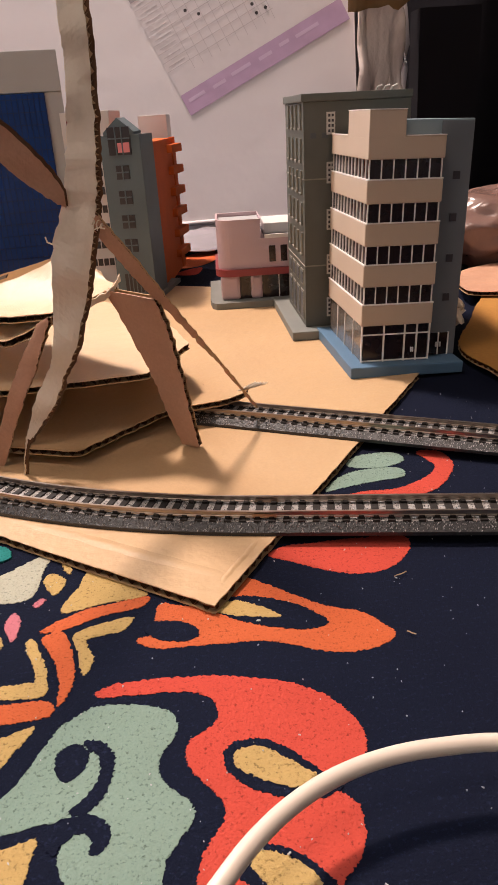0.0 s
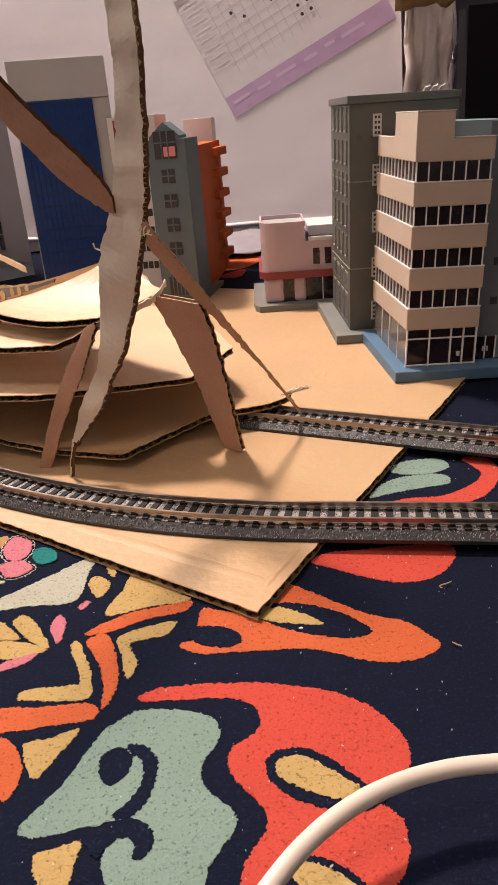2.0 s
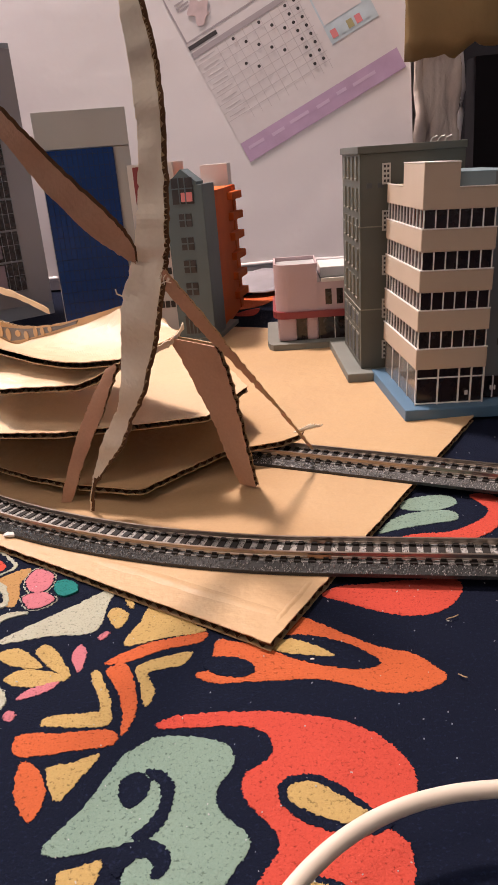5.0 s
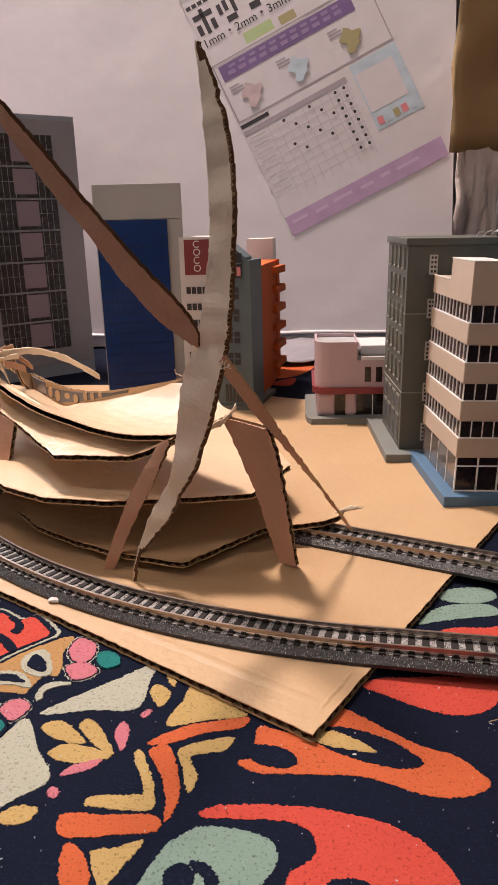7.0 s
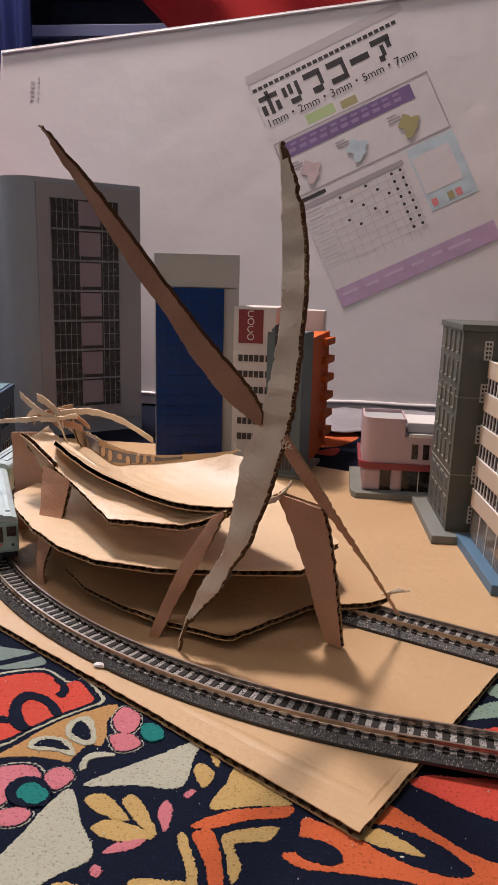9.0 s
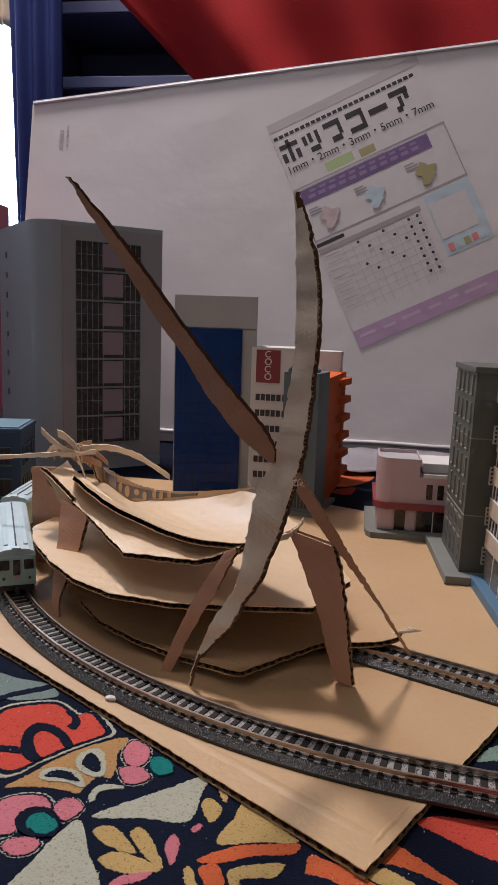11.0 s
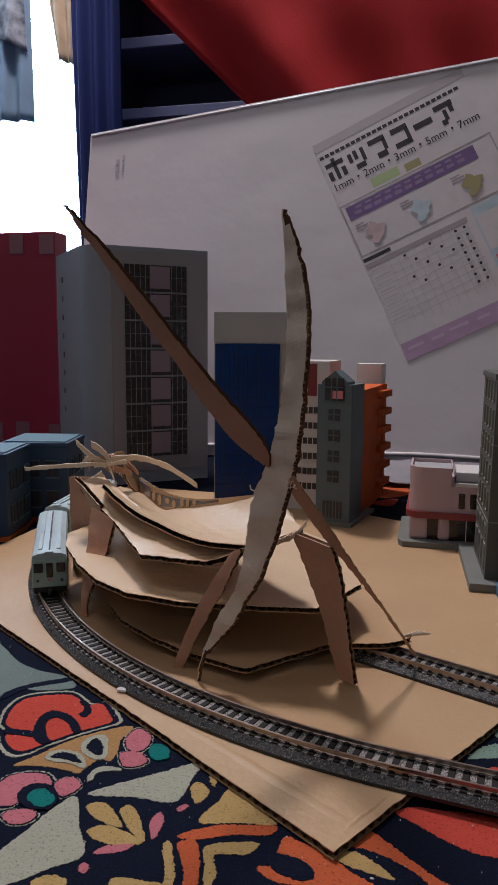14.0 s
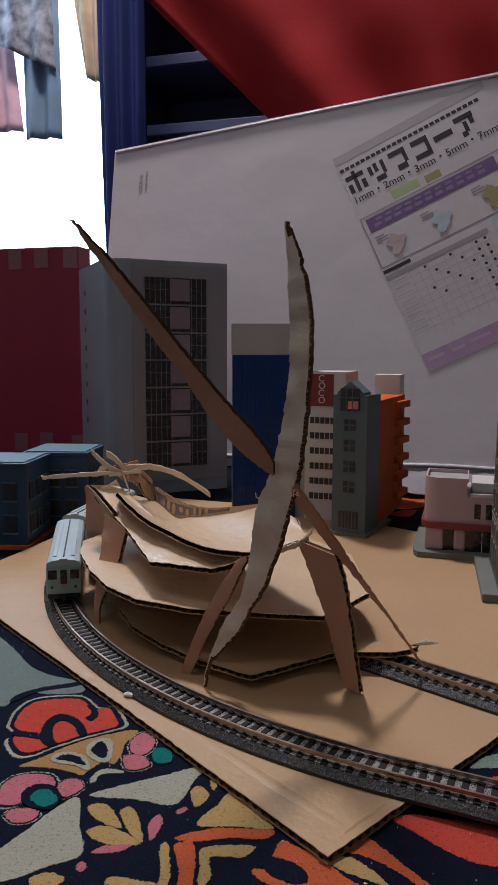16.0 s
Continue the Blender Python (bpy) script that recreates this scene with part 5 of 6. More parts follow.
def gabled_building():
    b = thing("model_building", pose(-0.0611, 0.5225, CARD_TOP, 0, 0, -13), "teal-grey gabled model building with orange balconies", "model building", "model buildings")
    w, d = 0.0275, 0.030
    part("base_plate", boxed(-0.0015, w + 0.002, -0.002, 0.060, 0, 0.003), BASE_GREY, b)
    part("body", boxed(0, w, 0, d, 0.003, 0.1085, bevel=0.0004), TEAL_GREY, b)
    bm = bmesh.new()
    g = [(0.0035, 0.1085), (w - 0.0035, 0.1085), (w - 0.0035, 0.1105), (w / 2, 0.1190), (0.0035, 0.1105)]
    a = [bm.verts.new((x, -0.0008, z)) for x, z in g]
    c = [bm.verts.new((x, 0.016, z)) for x, z in g]
    bm.faces.new(a)
    bm.faces.new(c[::-1])
    for i in range(5):
        bm.faces.new((a[i], a[(i + 1) % 5], c[(i + 1) % 5], c[i]))
    part("gable", bm, TEAL_GREY, b)
    top = part("arched_window", boxed(0.0062, w - 0.0062, -0.0012, 0.001, 0.0965, 0.1135), INK, b)
    # Pane coloured to look lit; no light stands behind it.
    part("pane", boxed(0.0125, w - 0.0070, -0.0016, 0, 0.0980, 0.1040), PRINT_RED, top, "window pane coloured orange-red as if lit")
    for x in (0.0112, 0.0155):
        part("glazing_bar", boxed(x, x + 0.0007, -0.002, 0, 0.0965, 0.1135), TEAL_GREY, top)
    part("glazing_bar", boxed(0.0062, w - 0.0062, -0.002, 0, 0.1062, 0.1070), TEAL_GREY, top)
    for k in range(4):
        z = 0.034 + 0.0158 * k
        win = part("window", boxed(0.0092, 0.0182, -0.0006, 0.001, z, z + 0.0086), INK, b)
        part("glazing_bar", boxed(0.0132, 0.0142, -0.001, 0, z, z + 0.0086), TEAL_GREY, win)
        part("glazing_bar", boxed(0.0092, 0.0182, -0.001, 0, z + 0.0040, z + 0.0049), TEAL_GREY, win)
    gate = part("entrance", boxed(0.0060, 0.0215, -0.0006, 0.001, 0.006, 0.0190), INK, b)
    for i in range(5):
        part("entrance_bar", boxed(0.0085 + 0.0027 * i, 0.0091 + 0.0027 * i, -0.001, 0, 0.006, 0.0190), TEAL_GREY, gate)
    wing = [(0.001, d + 0.0002), (w - 0.0022, d + 0.0002), (0.0150, 0.131), (-0.010, 0.131)]
    part("orange_wing", prism(bmesh.new(), wing, 0.0, 0.1024), ORANGE, b, "orange plastic wing")
    part("wing_rib", boxed(0.0138, 0.0168, 0.122, 0.1312, 0.0, 0.1030, bevel=0.0004), ORANGE, b, "orange plastic corner rib")
    for k in range(6):
        z = 0.012 + 0.0160 * k
        part("balcony", boxed(0.0150, 0.0225, 0.098, 0.1305, z, z + 0.0062, bevel=0.0008), ORANGE, b, "orange balcony")


gabled_building()


def white_building():
    b = thing("model_building", pose(-0.0922, 0.570, CARD_TOP, 0, 0, -4), "off-white model office block with maroon sign", "model building", "model buildings")
    w = 0.0345
    part("body", boxed(0, w, 0, 0.05, -CARD_TOP + 0.0002, 0.1245, bevel=0.0004), OFF_WHITE, b)
    part("second_block", boxed(0.0411, 0.0648, 0.0965, 0.125, -CARD_TOP + 0.0002, 0.1200, bevel=0.0004), OFF_WHITE, b)
    part("link_block", boxed(0.004, 0.0405, 0.0502, 0.124, -CARD_TOP + 0.0002, 0.09), OFF_WHITE, b)
    sign = part("sign_panel", boxed(0.0042, 0.0240, -0.0006, 0.001, 0.0960, 0.1225), MAROON, b, "maroon sign panel")
    for k, ch in enumerate("COCO"):
        writing("sign_letter", ch, 0.0076, WHITE_TRIM, sign, Matrix.Translation((0.0110, -0.0008, 0.1150 - 0.0060 * k)) @ Matrix.Rotation(math.pi / 2, 4, "X"))
    for k in range(6):
        z = 0.0175 + 0.0128 * k
        for i in range(5):
            x = 0.0045 + 0.0043 * i
            part("window", boxed(x, x + 0.0034, -0.0005, 0.001, z, z + 0.0052), INK, b)
        for i in range(5):
            x = 0.0265 + 0.0022 * i
            part("window", boxed(x, x + 0.0016, -0.0005, 0.001, z, z + 0.0052), INK, b)


white_building()


def blue_building():
    b = thing("model_building", pose(-0.1537, 0.5599, 0, 0, 0, 10.3), "deep blue glazed model tower with pale grey top", "model building", "model buildings")
    w, d = 0.0663, 0.055
    part("body", boxed(0, w, 0.001, d, 0, 0.1412), CAP_GREY, b)
    part("crown", boxed(-0.0005, w, 0, d, 0.1415, 0.1673, bevel=0.0005), CAP_GREY, b)
    front = part("glass_front", boxed(0.0008, 0.0544, -0.0012, 0.001, 0.002, 0.1410), BLUE_GLASS, b, "deep blue glazed front")
    for i in range(15):
        x = 0.0012 + i * 0.0526 / 14
        part("mullion", boxed(x, x + 0.0005, -0.0016, -0.0006, 0.002, 0.1410), BLUE_RIB, front)
    for k in range(17):
        z = 0.006 + k * 0.0082
        part("floor_line", boxed(0.0008, 0.0544, -0.0015, -0.0006, z, z + 0.0004), BLUE_RIB, front)
    part("entrance", boxed(0.022, 0.034, -0.002, 0, 0.002, 0.009), INK, front)


blue_building()


def grey_tower():
    b = thing("model_tower", GREY_POSE, "tall grey model tower with gridded windows and rounded corner", "model building", "model buildings")
    w, d, h, r = GREY_W, GREY_D, 0.2330, 0.022
    pts = [(w, 0), (w, d), (0, d)] + [(r - r * math.cos(a), r - r * math.sin(a)) for a in [i * math.pi / 20 for i in range(11)]]
    part("body", prism(bmesh.new(), pts, 0.0, h), TOWER_GREY, b, smooth=False)
    part("front_panel", boxed(0.024, w - 0.0005, -0.0012, 0.004, 0.012, h - 0.004, bevel=0.0005), TOWER_SIDE, b, "darker grey front panel")
    x0, x1 = 0.0366, w - 0.0235
    zs = 0.0270
    ph = (0.2180 - zs) / 7
    for k in range(7):
        z = zs + ph * k
        bay = part("window_bay", boxed(x0, x1, -0.0018, 0.002, z, z + ph - 0.0018), DARK_GLASS, b, "dark gridded window bay")
        part("pale_pane", boxed(x0 + (x1 - x0) * 0.40, x0 + (x1 - x0) * 0.72, -0.0023, 0, z + 0.003, z + ph - 0.003), PANE_GREY, bay, "mauve-grey blank pane")
        for i in range(13):
            x = x0 + (x1 - x0) * i / 12
            if not 0.42 < i / 12 < 0.70:
                part("mullion", boxed(x - 0.0002, x + 0.0002, -0.0022, 0, z, z + ph - 0.0018), LINE_WHITE, bay)
        part("transom", boxed(x0, x1, -0.0022, 0, z + ph * 0.5, z + ph * 0.5 + 0.0003), LINE_WHITE, bay)
        part("floor_line", boxed(x0 - 0.0005, x1 + 0.0005, -0.0026, 0, z - 0.0012, z - 0.0002), LINE_WHITE, b)
    for k in range(8):
        z = 0.206 - 0.0196 * k
        part("round_hole", tube([Vector((-0.0004, HOLE_Y, z)), Vector((0.002, HOLE_Y, z))], 0.0032, 14), INK, b)


grey_tower()


def blue_house(m):
    b = thing("model_house", m, "steel-blue two-storey model house with pale roof", "model house", "model houses")
    w, d, h = 0.052, 0.052, 0.060
    part("base_plate", boxed(-0.002, w + 0.002, -0.003, d + 0.002, 0, 0.003), ORANGE, b, "orange-brown base edge")
    part("body", boxed(0, w, 0, d, 0.003, h, bevel=0.0006), HOUSE_BLUE, b)
    part("roof_rim", boxed(-0.0008, w + 0.0008, -0.0008, d + 0.0008, h, h + 0.0032, bevel=0.0006), HOUSE_BLUE, b)
    part("roof", boxed(0.002, w - 0.002, 0.002, d - 0.002, h + 0.0032, h + 0.0040), HOUSE_ROOF, b, "pale blue flat roof")
    for z in (0.012, 0.036):
        for x in (0.006, 0.020, 0.035):
            win = part("window", boxed(x, x + 0.0095, -0.0006, 0.001, z, z + 0.0125), INK, b)
            part("window_sill", boxed(x - 0.0008, x + 0.0103, -0.0016, 0, z - 0.0012, z - 0.0001), HOUSE_ROOF, win)
            part("window_head", boxed(x - 0.0008, x + 0.0103, -0.0012, 0, z + 0.0126, z + 0.0134), HOUSE_ROOF, win)
            part("glazing_bar", boxed(x + 0.0045, x + 0.0051, -0.0011, 0, z, z + 0.0125), HOUSE_BLUE, win)
        for y in (0.006, 0.020, 0.035):
            win = part("window", boxed(w - 0.001, w + 0.0006, y, y + 0.0095, z, z + 0.0125), INK, b)
            part("window_sill", boxed(w, w + 0.0016, y - 0.0008, y + 0.0103, z - 0.0012, z - 0.0001), HOUSE_ROOF, win)
            part("window_head", boxed(w, w + 0.0012, y - 0.0008, y + 0.0103, z + 0.0126, z + 0.0134), HOUSE_ROOF, win)
            part("glazing_bar", boxed(w, w + 0.0011, y + 0.0045, y + 0.0051, z, z + 0.0125), HOUSE_BLUE, win)
    return b


blue_house(HOUSE_A)
blue_house(HOUSE_B)

# ---- behind the models ----
red_box = thing("card_box", pose(-0.49, 0.75, 0, 0, 0, 0), "crimson card box with clear tape at its corners", "box")
part("body", boxed(-0.12, 0.092, 0, 0.03, 0, 0.265, bevel=0.001), CRIMSON, red_box)
for x, z in ((0.0, 0.240), (0.035, 0.241), (0.073, 0.240), (0.0, 0.022), (0.035, 0.024), (0.078, 0.022)):
    part("tape", boxed(x, x + 0.018, -0.0008, 0.002, z, z + 0.022, bevel=0.0003), TAPE, red_box, "clear sticky tape piece")

BN = Vector((-0.0306, -0.9833, 0.1792)).normalized()
BX = Vector((0, 0, 1)).cross(-BN).normalized() * -1
BX = BX if BX.x > 0 else -BX
BZ = BX.cross(-BN) if BX.cross(-BN).z > 0 else -BX.cross(-BN)
BP = Vector((-0.4270, 0.9137, 0.4150))
BOARD_M = Matrix((( BX.x, BZ.x, BN.x, BP.x), (BX.y, BZ.y, BN.y, BP.y), (BX.z, BZ.z, BN.z, BP.z), (0, 0, 0, 1)))
board = thing("foam_board", BOARD_M, "white foam board in clear film leaning upright behind the models", "foam board")
INV = BOARD_M.inverted()


def on_board(p):
    q = INV @ Vector(p)
    return q.x, q.y


right_x, _ = on_board((0.175, 0.8477, 0.157))
_, low_y = on_board((0.0, 0.8253, 0.002))
tr_x, tr_y = on_board((0.077, 0.9079, 0.4696))
slope = tr_y / tr_x
bm = bmesh.new()
prism(bm, [(0, low_y), (right_x, low_y), (right_x, slope * right_x), (0, 0)], -0.012, 0)
part("panel", bm, BOARD, board)
part("film_fold", tube([Vector((0.02 + i * (right_x - 0.03) / 30, low_y + 0.012 + 0.0006 * math.sin(i * 0.9), 0.001)) for i in range(31)], 0.0026, 8), FILM, board, "glossy folded film edge", smooth=True)
part("film_fold", tube([Vector((0.002 + i * (right_x - 0.004) / 30, slope * (right_x * i / 30) - 0.004, 0.001)) for i in range(31)], 0.0018, 8), FILM, board, "glossy folded film edge", smooth=True)
# printed sheet behind the film
LCx, LCy = on_board((-0.0010, 0.8468, 0.1208))
PW, PH = 0.1900, 0.2920
SHEET = Matrix.Translation((LCx, LCy, 0.0006)) @ Matrix.Rotation(radians(25.8), 4, "Z")


def leaflet_part(name, x0, x1, y0, y1, mat, lift, label=""):
    """A printed patch; x and y run from 0 to 1 over the leaflet."""
    return part(name, boxed(x0 * PW, x1 * PW, y0 * PH, y1 * PH, lift * 0.4, lift * 0.4 + 0.00003), mat, leaflet, label)


leaflet = thing("leaflet", BOARD_M @ SHEET, "printed product leaflet in purple and grey under clear film", "leaflet")
leaflet_part("paper", 0, 1, 0, 1, FILM, 0)
leaflet_part("top_band", 0, 1, 0.962, 1.0, PRINT_FAINT, 0.0004)
leaflet_part("bottom_band", 0.0, 1, 0.0, 0.075, LILAC, 0.0004)
for k, (a, b) in enumerate(((0.03, 0.13), (0.18, 0.26), (0.30, 0.42), (0.47, 0.55), (0.6, 0.66), (0.7, 0.84))):
    leaflet_part("small_print_bar", a, b, 0.040 - 0.004 * (k % 2), 0.052 - 0.004 * (k % 2), LILAC_PALE, 0.0007)
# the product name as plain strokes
for cx, strokes in ((0.08, ((-0.055, 0.055, 0.020, 0.034), (-0.008, 0.008, -0.045, 0.05), (-0.055, -0.035, -0.04, -0.005), (0.035, 0.055, -0.04, -0.005))),
                    (0.225, ((-0.05, -0.034, -0.005, 0.03), (-0.012, 0.004, 0.0, 0.035), (0.035, 0.05, -0.02, 0.035), (-0.02, 0.035, -0.045, -0.028))),
                    (0.37, ((-0.05, 0.05, 0.025, 0.042), (0.034, 0.05, -0.02, 0.025), (-0.02, 0.036, -0.046, -0.026))),
                    (0.52, ((-0.05, 0.05, 0.022, 0.04), (0.034, 0.05, -0.045, 0.022), (-0.05, 0.034, -0.045, -0.028))),
                    (0.665, ((-0.055, 0.055, -0.008, 0.012),)),
                    (0.81, ((-0.055, 0.055, 0.025, 0.042), (0.03, 0.05, -0.005, 0.025), (-0.01, 0.006, -0.03, 0.01), (-0.035, -0.01, -0.048, -0.03)))):
    for x0_, x1_, y0_, y1_ in strokes:
        leaflet_part("headline_stroke", cx + x0_ - 0.004, cx + x1_ + 0.004, 0.862 + y0_ * 0.95 - 0.003, 0.862 + y1_ * 0.95 + 0.003, INK, 0.0005)
for k in range(26):
    leaflet_part("subtitle_bar", 0.01 + 0.036 * k, 0.01 + 0.036 * k + 0.027, 0.925, 0.939, INK, 0.0005)
writing("thickness_line", "1mm・2mm・3mm・5mm・7mm", 0.0185, INK, leaflet, Matrix.Translation((0.012 * PW, 0.765 * PH, 0.0005)), 0.98, "black printed sizes line", 0.95 * PW)
leaflet_part("photo_patch", 0.02, 0.60, 0.695, 0.75, FILM, 0.0004)
leaflet_part("photo_green", 0.24, 0.42, 0.715, 0.755, PRINT_GREEN, 0.0005)
leaflet_part("photo_dark", 0.46, 0.56, 0.712, 0.745, PRINT_OLIVE, 0.0005)
leaflet_part("box_edge", 0.0, 0.99, 0.700, 0.706, INK_SOFT, 0.0005)
leaflet_part("box_edge", 0.0, 0.99, 0.470, 0.476, INK_SOFT, 0.0005)
leaflet_part("box_edge", 0.0, 0.008, 0.476, 0.700, INK_SOFT, 0.0005)
leaflet_part("box_edge", 0.982, 0.99, 0.476, 0.700, INK_SOFT, 0.0005)
leaflet_part("purple_arrow", 0.03, 0.87, 0.630, 0.690, PURPLE, 0.0006)
for k in range(11):
    leaflet_part("white_print_bar", 0.07 + 0.068 * k, 0.07 + 0.068 * k + 0.045, 0.645, 0.66, PURPLE_MID, 0.001)
    leaflet_part("white_print_bar", 0.09 + 0.066 * k, 0.09 + 0.066 * k + 0.04, 0.669, 0.68, PURPLE_MID, 0.001)
for cx, mat_ in ((0.15, PRINT_PINK), (0.45, PRINT_BLUE), (0.78, PRINT_OLIVE)):
    outline_ = [((cx + (0.055 + 0.018 * math.sin(5 * a)) * math.cos(a)) * PW, (0.545 + (0.042 + 0.012 * math.cos(3 * a)) * math.sin(a)) * PH) for a in [k * math.tau / 40 for k in range(40)]]
    part("small_picture", prism(bmesh.new(), outline_, 0.0006, 0.0009), mat_, leaflet)
    for k in range(3):
        leaflet_part("caption_bar", cx - 0.11, cx - 0.11 + 0.06 + 0.02 * k, 0.600 - 0.012 * k, 0.606 - 0.012 * k, INK_SOFT, 0.0006)
leaflet_part("photo_print", 0.70, 0.99, 0.20, 0.46, PRINT_BLUE, 0.0006)
leaflet_part("photo_print_white", 0.71, 0.94, 0.27, 0.42, FILM, 0.0010)
for k in range(5):
    leaflet_part("photo_print_detail", 0.72 + 0.05 * k, 0.755 + 0.05 * k, 0.215, 0.245, (PRINT_RED, PRINT_BLUE, PRINT_OLIVE)[k % 3], 0.0012)
leaflet_part("table_head", 0.0, 0.66, 0.415, 0.435, INK_SOFT, 0.0006)
for k in range(10):
    leaflet_part("table_line", 0.14 + 0.056 * k, 0.1425 + 0.056 * k, 0.130, 0.415, PRINT_FAINT, 0.0007)
leaflet_part("table_title_bar", 0.0, 0.18, 0.445, 0.46, INK, 0.0006)
for k in range(8):
    leaflet_part("table_line", 0.0, 0.66, 0.385 - 0.032 * k, 0.3870 - 0.032 * k, PRINT_FAINT, 0.0007)
    leaflet_part("table_entry_bar", 0.02, 0.12, 0.3985 - 0.032 * k, 0.4015 - 0.032 * k, PRINT_FAINT, 0.0004)
bm = bmesh.new()
for c in range(8):
    for r in range(8):
        if c > 5 or (r + 2 * c) % 3 == 0 and r < 5:
            bmesh.ops.create_circle(bm, cap_ends=True, segments=8, radius=0.0018, matrix=Matrix.Translation(((0.24 + 0.055 * c) * PW, (0.40 - 0.032 * r) * PH, 0.0010)))
part("table_dots", bm, INK, leaflet, "black printed table dots")
lx, ly = on_board((-0.382, 0.9036, 0.3675))
mark = thing("printed_mark", BOARD_M @ Matrix.Translation((lx, ly, 0.0004)), "faint brown printed mark on the foam board", "printed mark")
for k in range(5):
    part("print_bar", boxed(-0.006, -0.001, -0.012 + 0.005 * k, -0.0090 + 0.005 * k, 0, 0.0001), PRINT_FAINT, mark)
    part("print_bar", boxed(0.003, 0.0055, -0.010 + 0.006 * k, -0.008 + 0.006 * k, 0, 0.0003), PRINT_FAINT, mark)


# soft hangings and dark furniture behind the board
def cloth(name, label, category, mat, corners, folds, depth, n=40, m=24, thick=0.002):
    a, b, c, d = (Vector(p) for p in corners)
    rows = []
    for j in range(m):
        v = j / (m - 1)
        row = []
        for i in range(n):
            u = i / (n - 1)
            p = a.lerp(b, u).lerp(d.lerp(c, u), v)
            row.append(p + Vector((0, depth * math.sin(u * folds * math.tau + 1.5 * v) * (0.4 + 0.6 * v) + 0.3 * depth * noise.noise(p * 9), 0)))
        rows.append(row)
    ob = part(name, slab(rows, thick, 1), mat, None, smooth=True)
    return tagged(ob, label, category)


cloth("hanging_towel", "grey-blue towel hanging before the bright window", "towel", TOWEL, [(-0.8947, 1.44, 1.05), (-0.8037, 1.44, 1.05), (-0.807, 1.44, 0.60), (-0.895, 1.44, 0.605)], 2, 0.008)
cloth("hanging_garment", "dark printed garment hanging before the bright window", "garment", PRINT_DARK, [(-0.93, 1.425, 1.05), (-0.82, 1.425, 1.05), (-0.81, 1.425, 0.735), (-0.945, 1.425, 0.80)], 2, 0.008)
cloth("hanging_rag", "ragged brown cloth hanging at the window edge", "cloth", RAG, [(-0.79, 1.43, 1.05), (-0.69, 1.43, 1.05), (-0.700, 1.43, 0.70), (-0.742, 1.43, 0.715)], 2, 0.01)
cloth("rose_cloth", "faded rose cloth hanging before the bright window", "cloth", PALE_ROSE, [(-1.0, 1.45, 1.05), (-0.95, 1.45, 1.05), (-0.906, 1.45, 0.625), (-1.0, 1.45, 0.63)], 2, 0.006)
rail = thing("clothes_rail", pose(-0.96, 1.44, 1.052), "thin metal clothes rail before the window", "rail")
part("bar", tube([Vector((-0.33, 0, 0)), Vector((0.33, 0, 0))], 0.005, 10), WIRE, rail)
for x in (-0.325, 0.325):
    part("bracket", boxed(x - 0.004, x + 0.004, 0.0, 0.06, -0.005, 0.005), WIRE, rail)
cloth("curtain", "dark navy curtain hanging beside the window", "curtain", NAVY_CLOTH, [(-0.575, 1.14, 1.3), (-0.482, 1.14, 1.3), (-0.478, 1.14, 0.0), (-0.556, 1.14, 0.0)], 3, 0.012)
cloth("red_drape", "red cloth draped across above the foam board", "cloth", RED_CLOTH, [(-0.565, 1.17, 0.80), (0.7, 1.05, 0.85), (0.65, 1.0, 0.42), (-0.24, 1.17, 0.485)], 5, 0.018, n=70)
shelf = thing("dark_shelf", pose(-0.60, 1.28, 0), "dark shelf unit in shadow behind the foam board", "shelf")
for x in (0.0, 0.82):
    part("side_panel", boxed(x, x + 0.03, 0, 0.2, 0, 1.2), BLACK_WOOD, shelf)
for z in (0.1, 0.38, 0.54, 0.66, 0.82):
    part("shelf_board", boxed(0.03, 0.82, 0, 0.2, z, z + 0.02), BLACK_WOOD, shelf)
    part("shelf_edge", boxed(0.03, 0.82, -0.004, 0, z + 0.001, z + 0.019, bevel=0.001), SHELF_EDGE, shelf)
part("back_panel", boxed(0.03, 0.82, 0.19, 0.2, 0, 1.2), BLACK_WOOD, shelf)
cloth("black_hanging", "black garment hanging in shadow beside the board", "cloth", BLACK_CLOTH, [(0.25, 0.98, 0.8), (0.9, 0.75, 0.8), (0.9, 0.75, 0.0), (0.225, 0.98, 0.0)], 4, 0.03)
bag = thing("plastic_bag", pose(0.1765, 0.846, 0), "cloudy plastic packaging standing beside the foam board", "bag")
rows = [[Vector((0.052 * (i / 12) + 0.004 * noise.noise(Vector((i * 0.6, j * 0.4, 0))), 0.02 * noise.noise(Vector((i * 0.4, j * 0.5, 3))) + 0.02 * i / 12, 0.0 + 0.022 * j)) for i in range(13)] for j in range(16)]
part("film_body", slab(rows, 0.002, 1), PLASTIC_BAG, bag, smooth=True)
part("film_edge", tube([Vector((0.0535 + 0.003 * math.sin(j), 0.02, 0.022 * j)) for j in range(16)], 0.0035, 8), FILM, bag, smooth=True)
paper = thing("brown_paper_bag", pose(0.138, 0.70, 0.192), "brown paper packet resting on the plastic packaging", "paper bag")
bm = bmesh.new()
rows = [[Vector((0.12 * (i / 14), 0.010 * noise.noise(Vector((i * 0.35, j * 0.4, 1))) - 0.03 * j / 12, 0.2 * (j / 12) + 0.012 * noise.noise(Vector((i * 0.5, 0, 2))) + (0.012 * (i / 14) if j == 0 else 0))) for i in range(15)] for j in range(13)]
part("packet", slab(rows, 0.012, -1), BROWN_PAPER, paper, smooth=True)
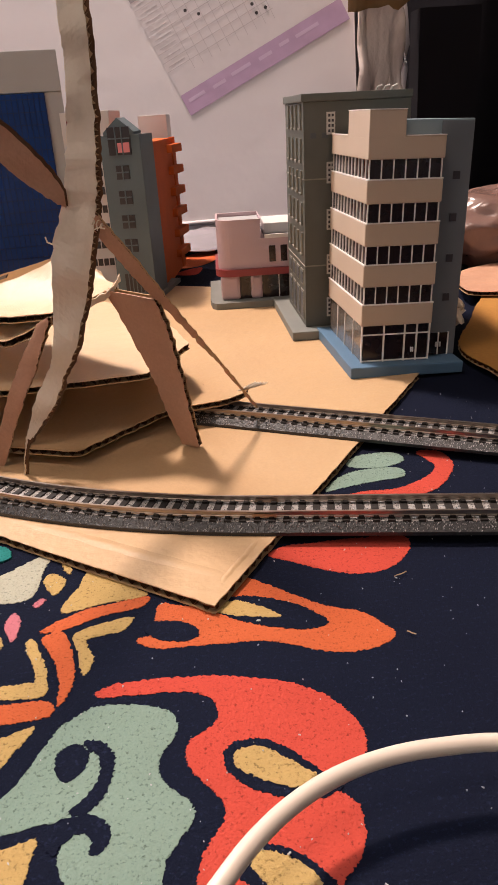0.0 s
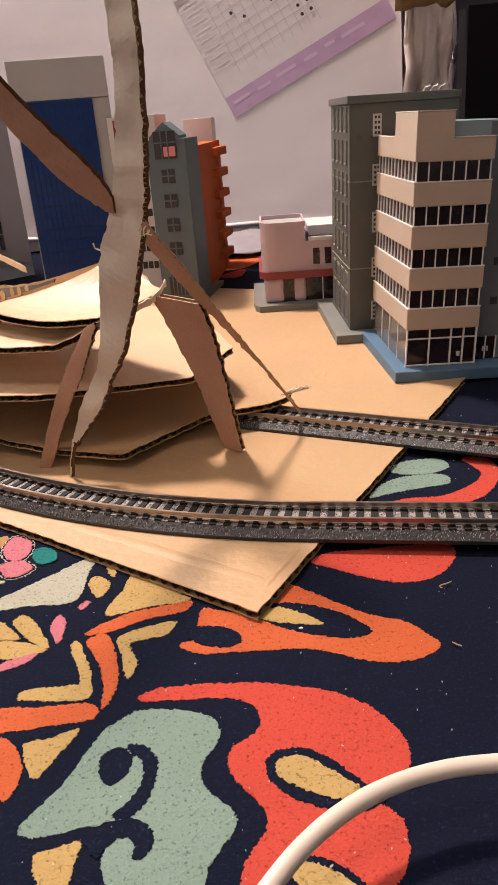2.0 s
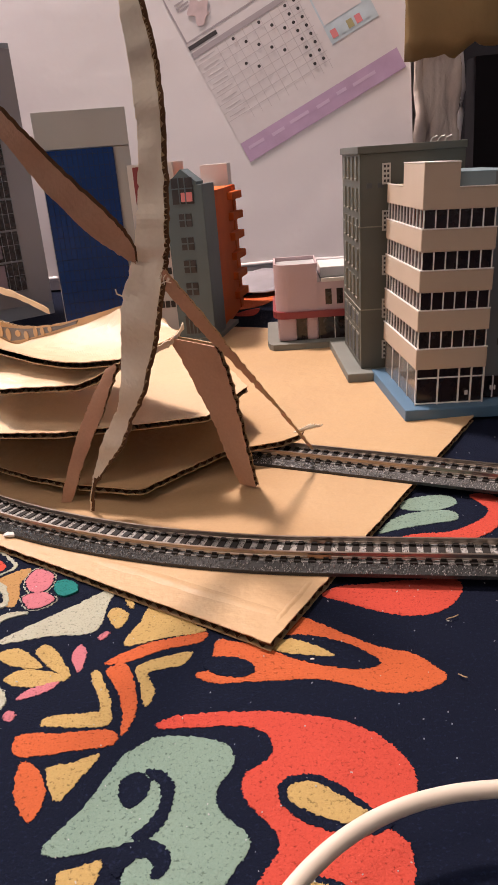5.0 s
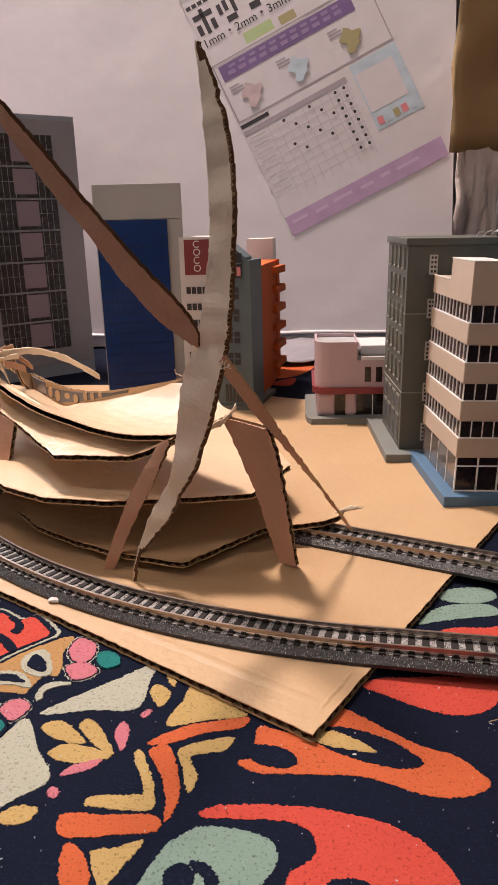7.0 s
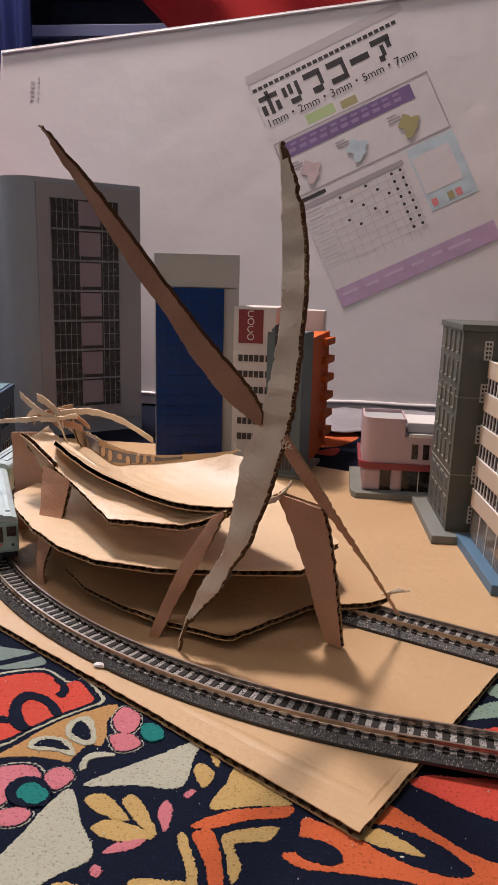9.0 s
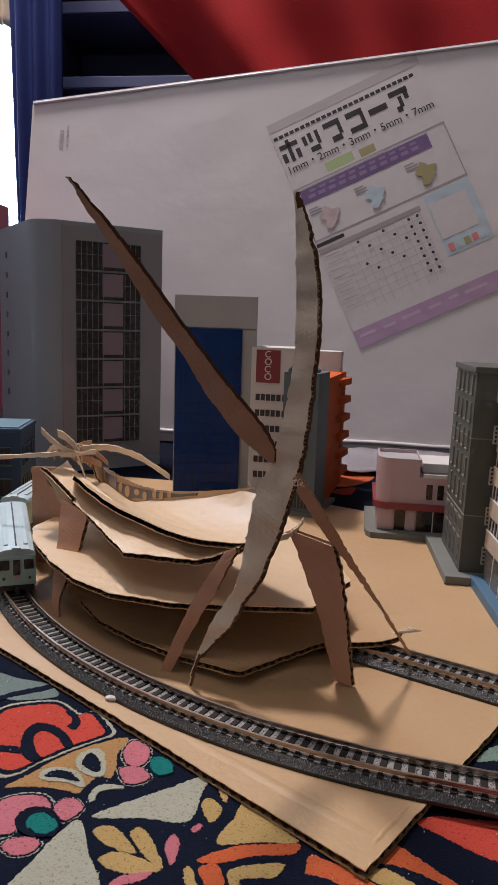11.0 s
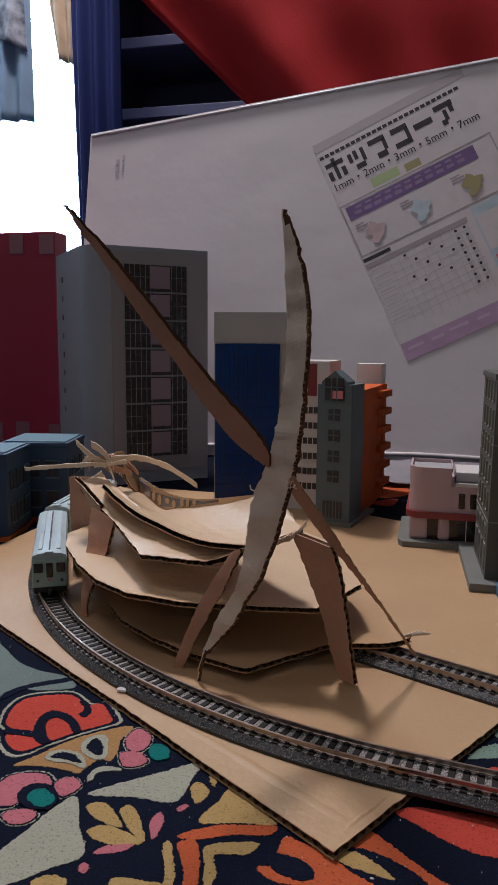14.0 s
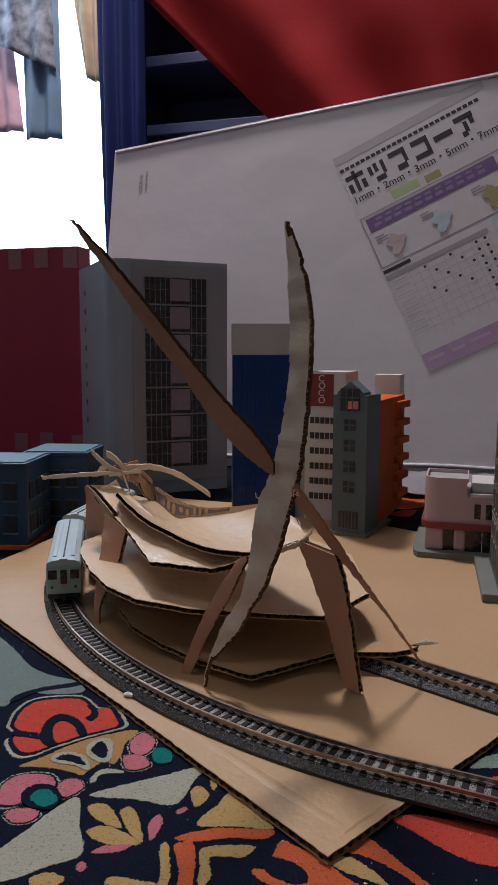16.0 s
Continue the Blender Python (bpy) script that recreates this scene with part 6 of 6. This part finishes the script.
part("packet_support", boxed(0.062, 0.115, 0.0, 0.03, -0.192, 0.0), BLACK_CLOTH, paper)
scrap = thing("cardboard_scrap", pose(0, 0, 0.0), "torn orange-brown cardboard piece lying on the rug", "cardboard", "cardboard scraps")
card_plate("scrap_sheet", [(0.127, 0.352), (0.148, 0.395), (0.166, 0.432), (0.21, 0.50), (0.30, 0.48), (0.28, 0.33), (0.15, 0.285), (0.129, 0.318)], 0.006, scrap, m=120, front=ORANGE_CARD, seed=41)
# The reddish kraft copy paints the shadow this scrap lies in.
scrap = thing("cardboard_scrap", pose(0, 0, 0.006), "torn cardboard piece on another scrap, reddish brown painted for shade", "cardboard", "cardboard scraps")
card_plate("scrap_sheet", [(0.164, 0.452), (0.185, 0.51), (0.26, 0.53), (0.29, 0.45), (0.22, 0.425), (0.185, 0.437)], 0.004, scrap, m=90, seed=43, front=KRAFT_RED_SHADE)
tuft = thing("paper_tuft", pose(0.1345, 0.392, 0.012), "crumpled pale paper tuft beside the office block", "paper")
bm = bmesh.new()
bmesh.ops.create_icosphere(bm, subdivisions=3, radius=0.007)
for v in bm.verts:
    v.co = v.co + 0.006 * noise.noise_vector(v.co * 260)
part("crumple", bm, KRAFT_PALE, tuft)
film = thing("plastic_film", pose(0, 0, 0.001), "greyish clear film lying below the foam board", "film")
part("film_sheet", slab([[Vector((-0.10 + 0.28 * i / 24, 0.70 + 0.10 * j / 10 + 0.015 * noise.noise(Vector((i * 0.3, 0, 5))), 0.004 + 0.006 * (j / 10) + 0.003 * noise.noise(Vector((i * 0.5, j * 0.5, 0))))) for i in range(25)] for j in range(11)], 0.0008, 1),
     FILM_GREY, film, smooth=True)
foil = thing("plastic_bundle", pose(0.225, 0.56, 0.0), "crumpled cloudy plastic bundle in the shadow", "bag")
bm = bmesh.new()
bmesh.ops.create_uvsphere(bm, u_segments=64, v_segments=36, radius=1.0)
for v in bm.verts:
    v.co = Vector((v.co.x * 0.07, v.co.y * 0.045, 0.030 + v.co.z * 0.028)) + 0.007 * noise.noise_vector(v.co * 3)
part("crumpled_film", bm, BUNDLE_FILM, foil, smooth=True)

# ---- cable and crumbs in front ----
cable = thing("white_cable", Matrix.Identity(4), "thick white cable looping across the rug", "cable")
part("cable_jacket", tube(smooth_line([(-0.045, 0.012, 0.004), (-0.020, 0.053, 0.011), (-0.0035, 0.0741, 0.013), (0.0047, 0.0833, 0.013), (0.0130, 0.0894, 0.013), (0.0214, 0.0932, 0.013), (0.0299, 0.0952, 0.013), (0.0383, 0.0958, 0.013),
                                       (0.047, 0.0958, 0.0128), (0.056, 0.0945, 0.0122), (0.065, 0.0920, 0.0112), (0.075, 0.0880, 0.0095), (0.085, 0.0830, 0.0075), (0.095, 0.0770, 0.0055), (0.105, 0.0700, 0.0035)], 160), 0.00165, 14), CABLE, cable, smooth=True)
rnd = random.Random(5)
for x, y, z, s, mat_ in ((-0.0968, 0.2293, CARD_TOP, 0.0018, OFF_WHITE), (-0.124, 0.2545, CARD_TOP, 0.0008, OFF_WHITE), (0.008, 0.1526, 0.0002, 0.0004, OFF_WHITE)):
    bm = bmesh.new()
    bmesh.ops.create_icosphere(bm, subdivisions=2, radius=1)
    for v in bm.verts:
        v.co = Vector((v.co.x * s * 1.5, v.co.y * s * 0.8, (v.co.z + 0.9) * s * 0.55)) + s * 0.25 * noise.noise_vector(v.co * 2)
    ob = part("crumb", bm, mat_, None)
    ob.location = (x, y, z)
    tagged(ob, "small pale crumb lying loose", "crumb", "loose crumbs")
bm = bmesh.new()
for k in range(900):
    x, y = rnd.uniform(-0.2, 0.2), rnd.uniform(0.07, 0.3)
    r = rnd.uniform(0.00005, 0.00014)
    m_ = Matrix.Translation((x, y, 0.0008)) @ Matrix.Rotation(rnd.uniform(0, 6), 4, "Z") @ Matrix.Diagonal((rnd.choice((1, 1, 1, 1, 2.5)), 1, 1, 1))
    bmesh.ops.create_cube(bm, size=2 * r, matrix=m_)
tagged(part("lint", bm, CAP_GREY, None), "tiny pale lint specks scattered on the rug", "lint", kind="stuff")

# two splinters of wood on the rug
for x, y, z, turn, long in ((0.0486, 0.1665, 0.0009, 24, 0.0042), (0.0450, 0.1420, 0.0008, -40, 0.0024)):
    splinter = thing("wood_splinter", pose(x, y, z, 0, 0, turn), "pale thin wood splinter lying on the rug", "splinter", "splinters on the rug")
    part("sliver", tube([Vector((long * (k / 4 - 0.5), 0.0001 * math.sin(k * 2.0), 0.0)) for k in range(5)], 0.00017, 6), KRAFT, splinter)
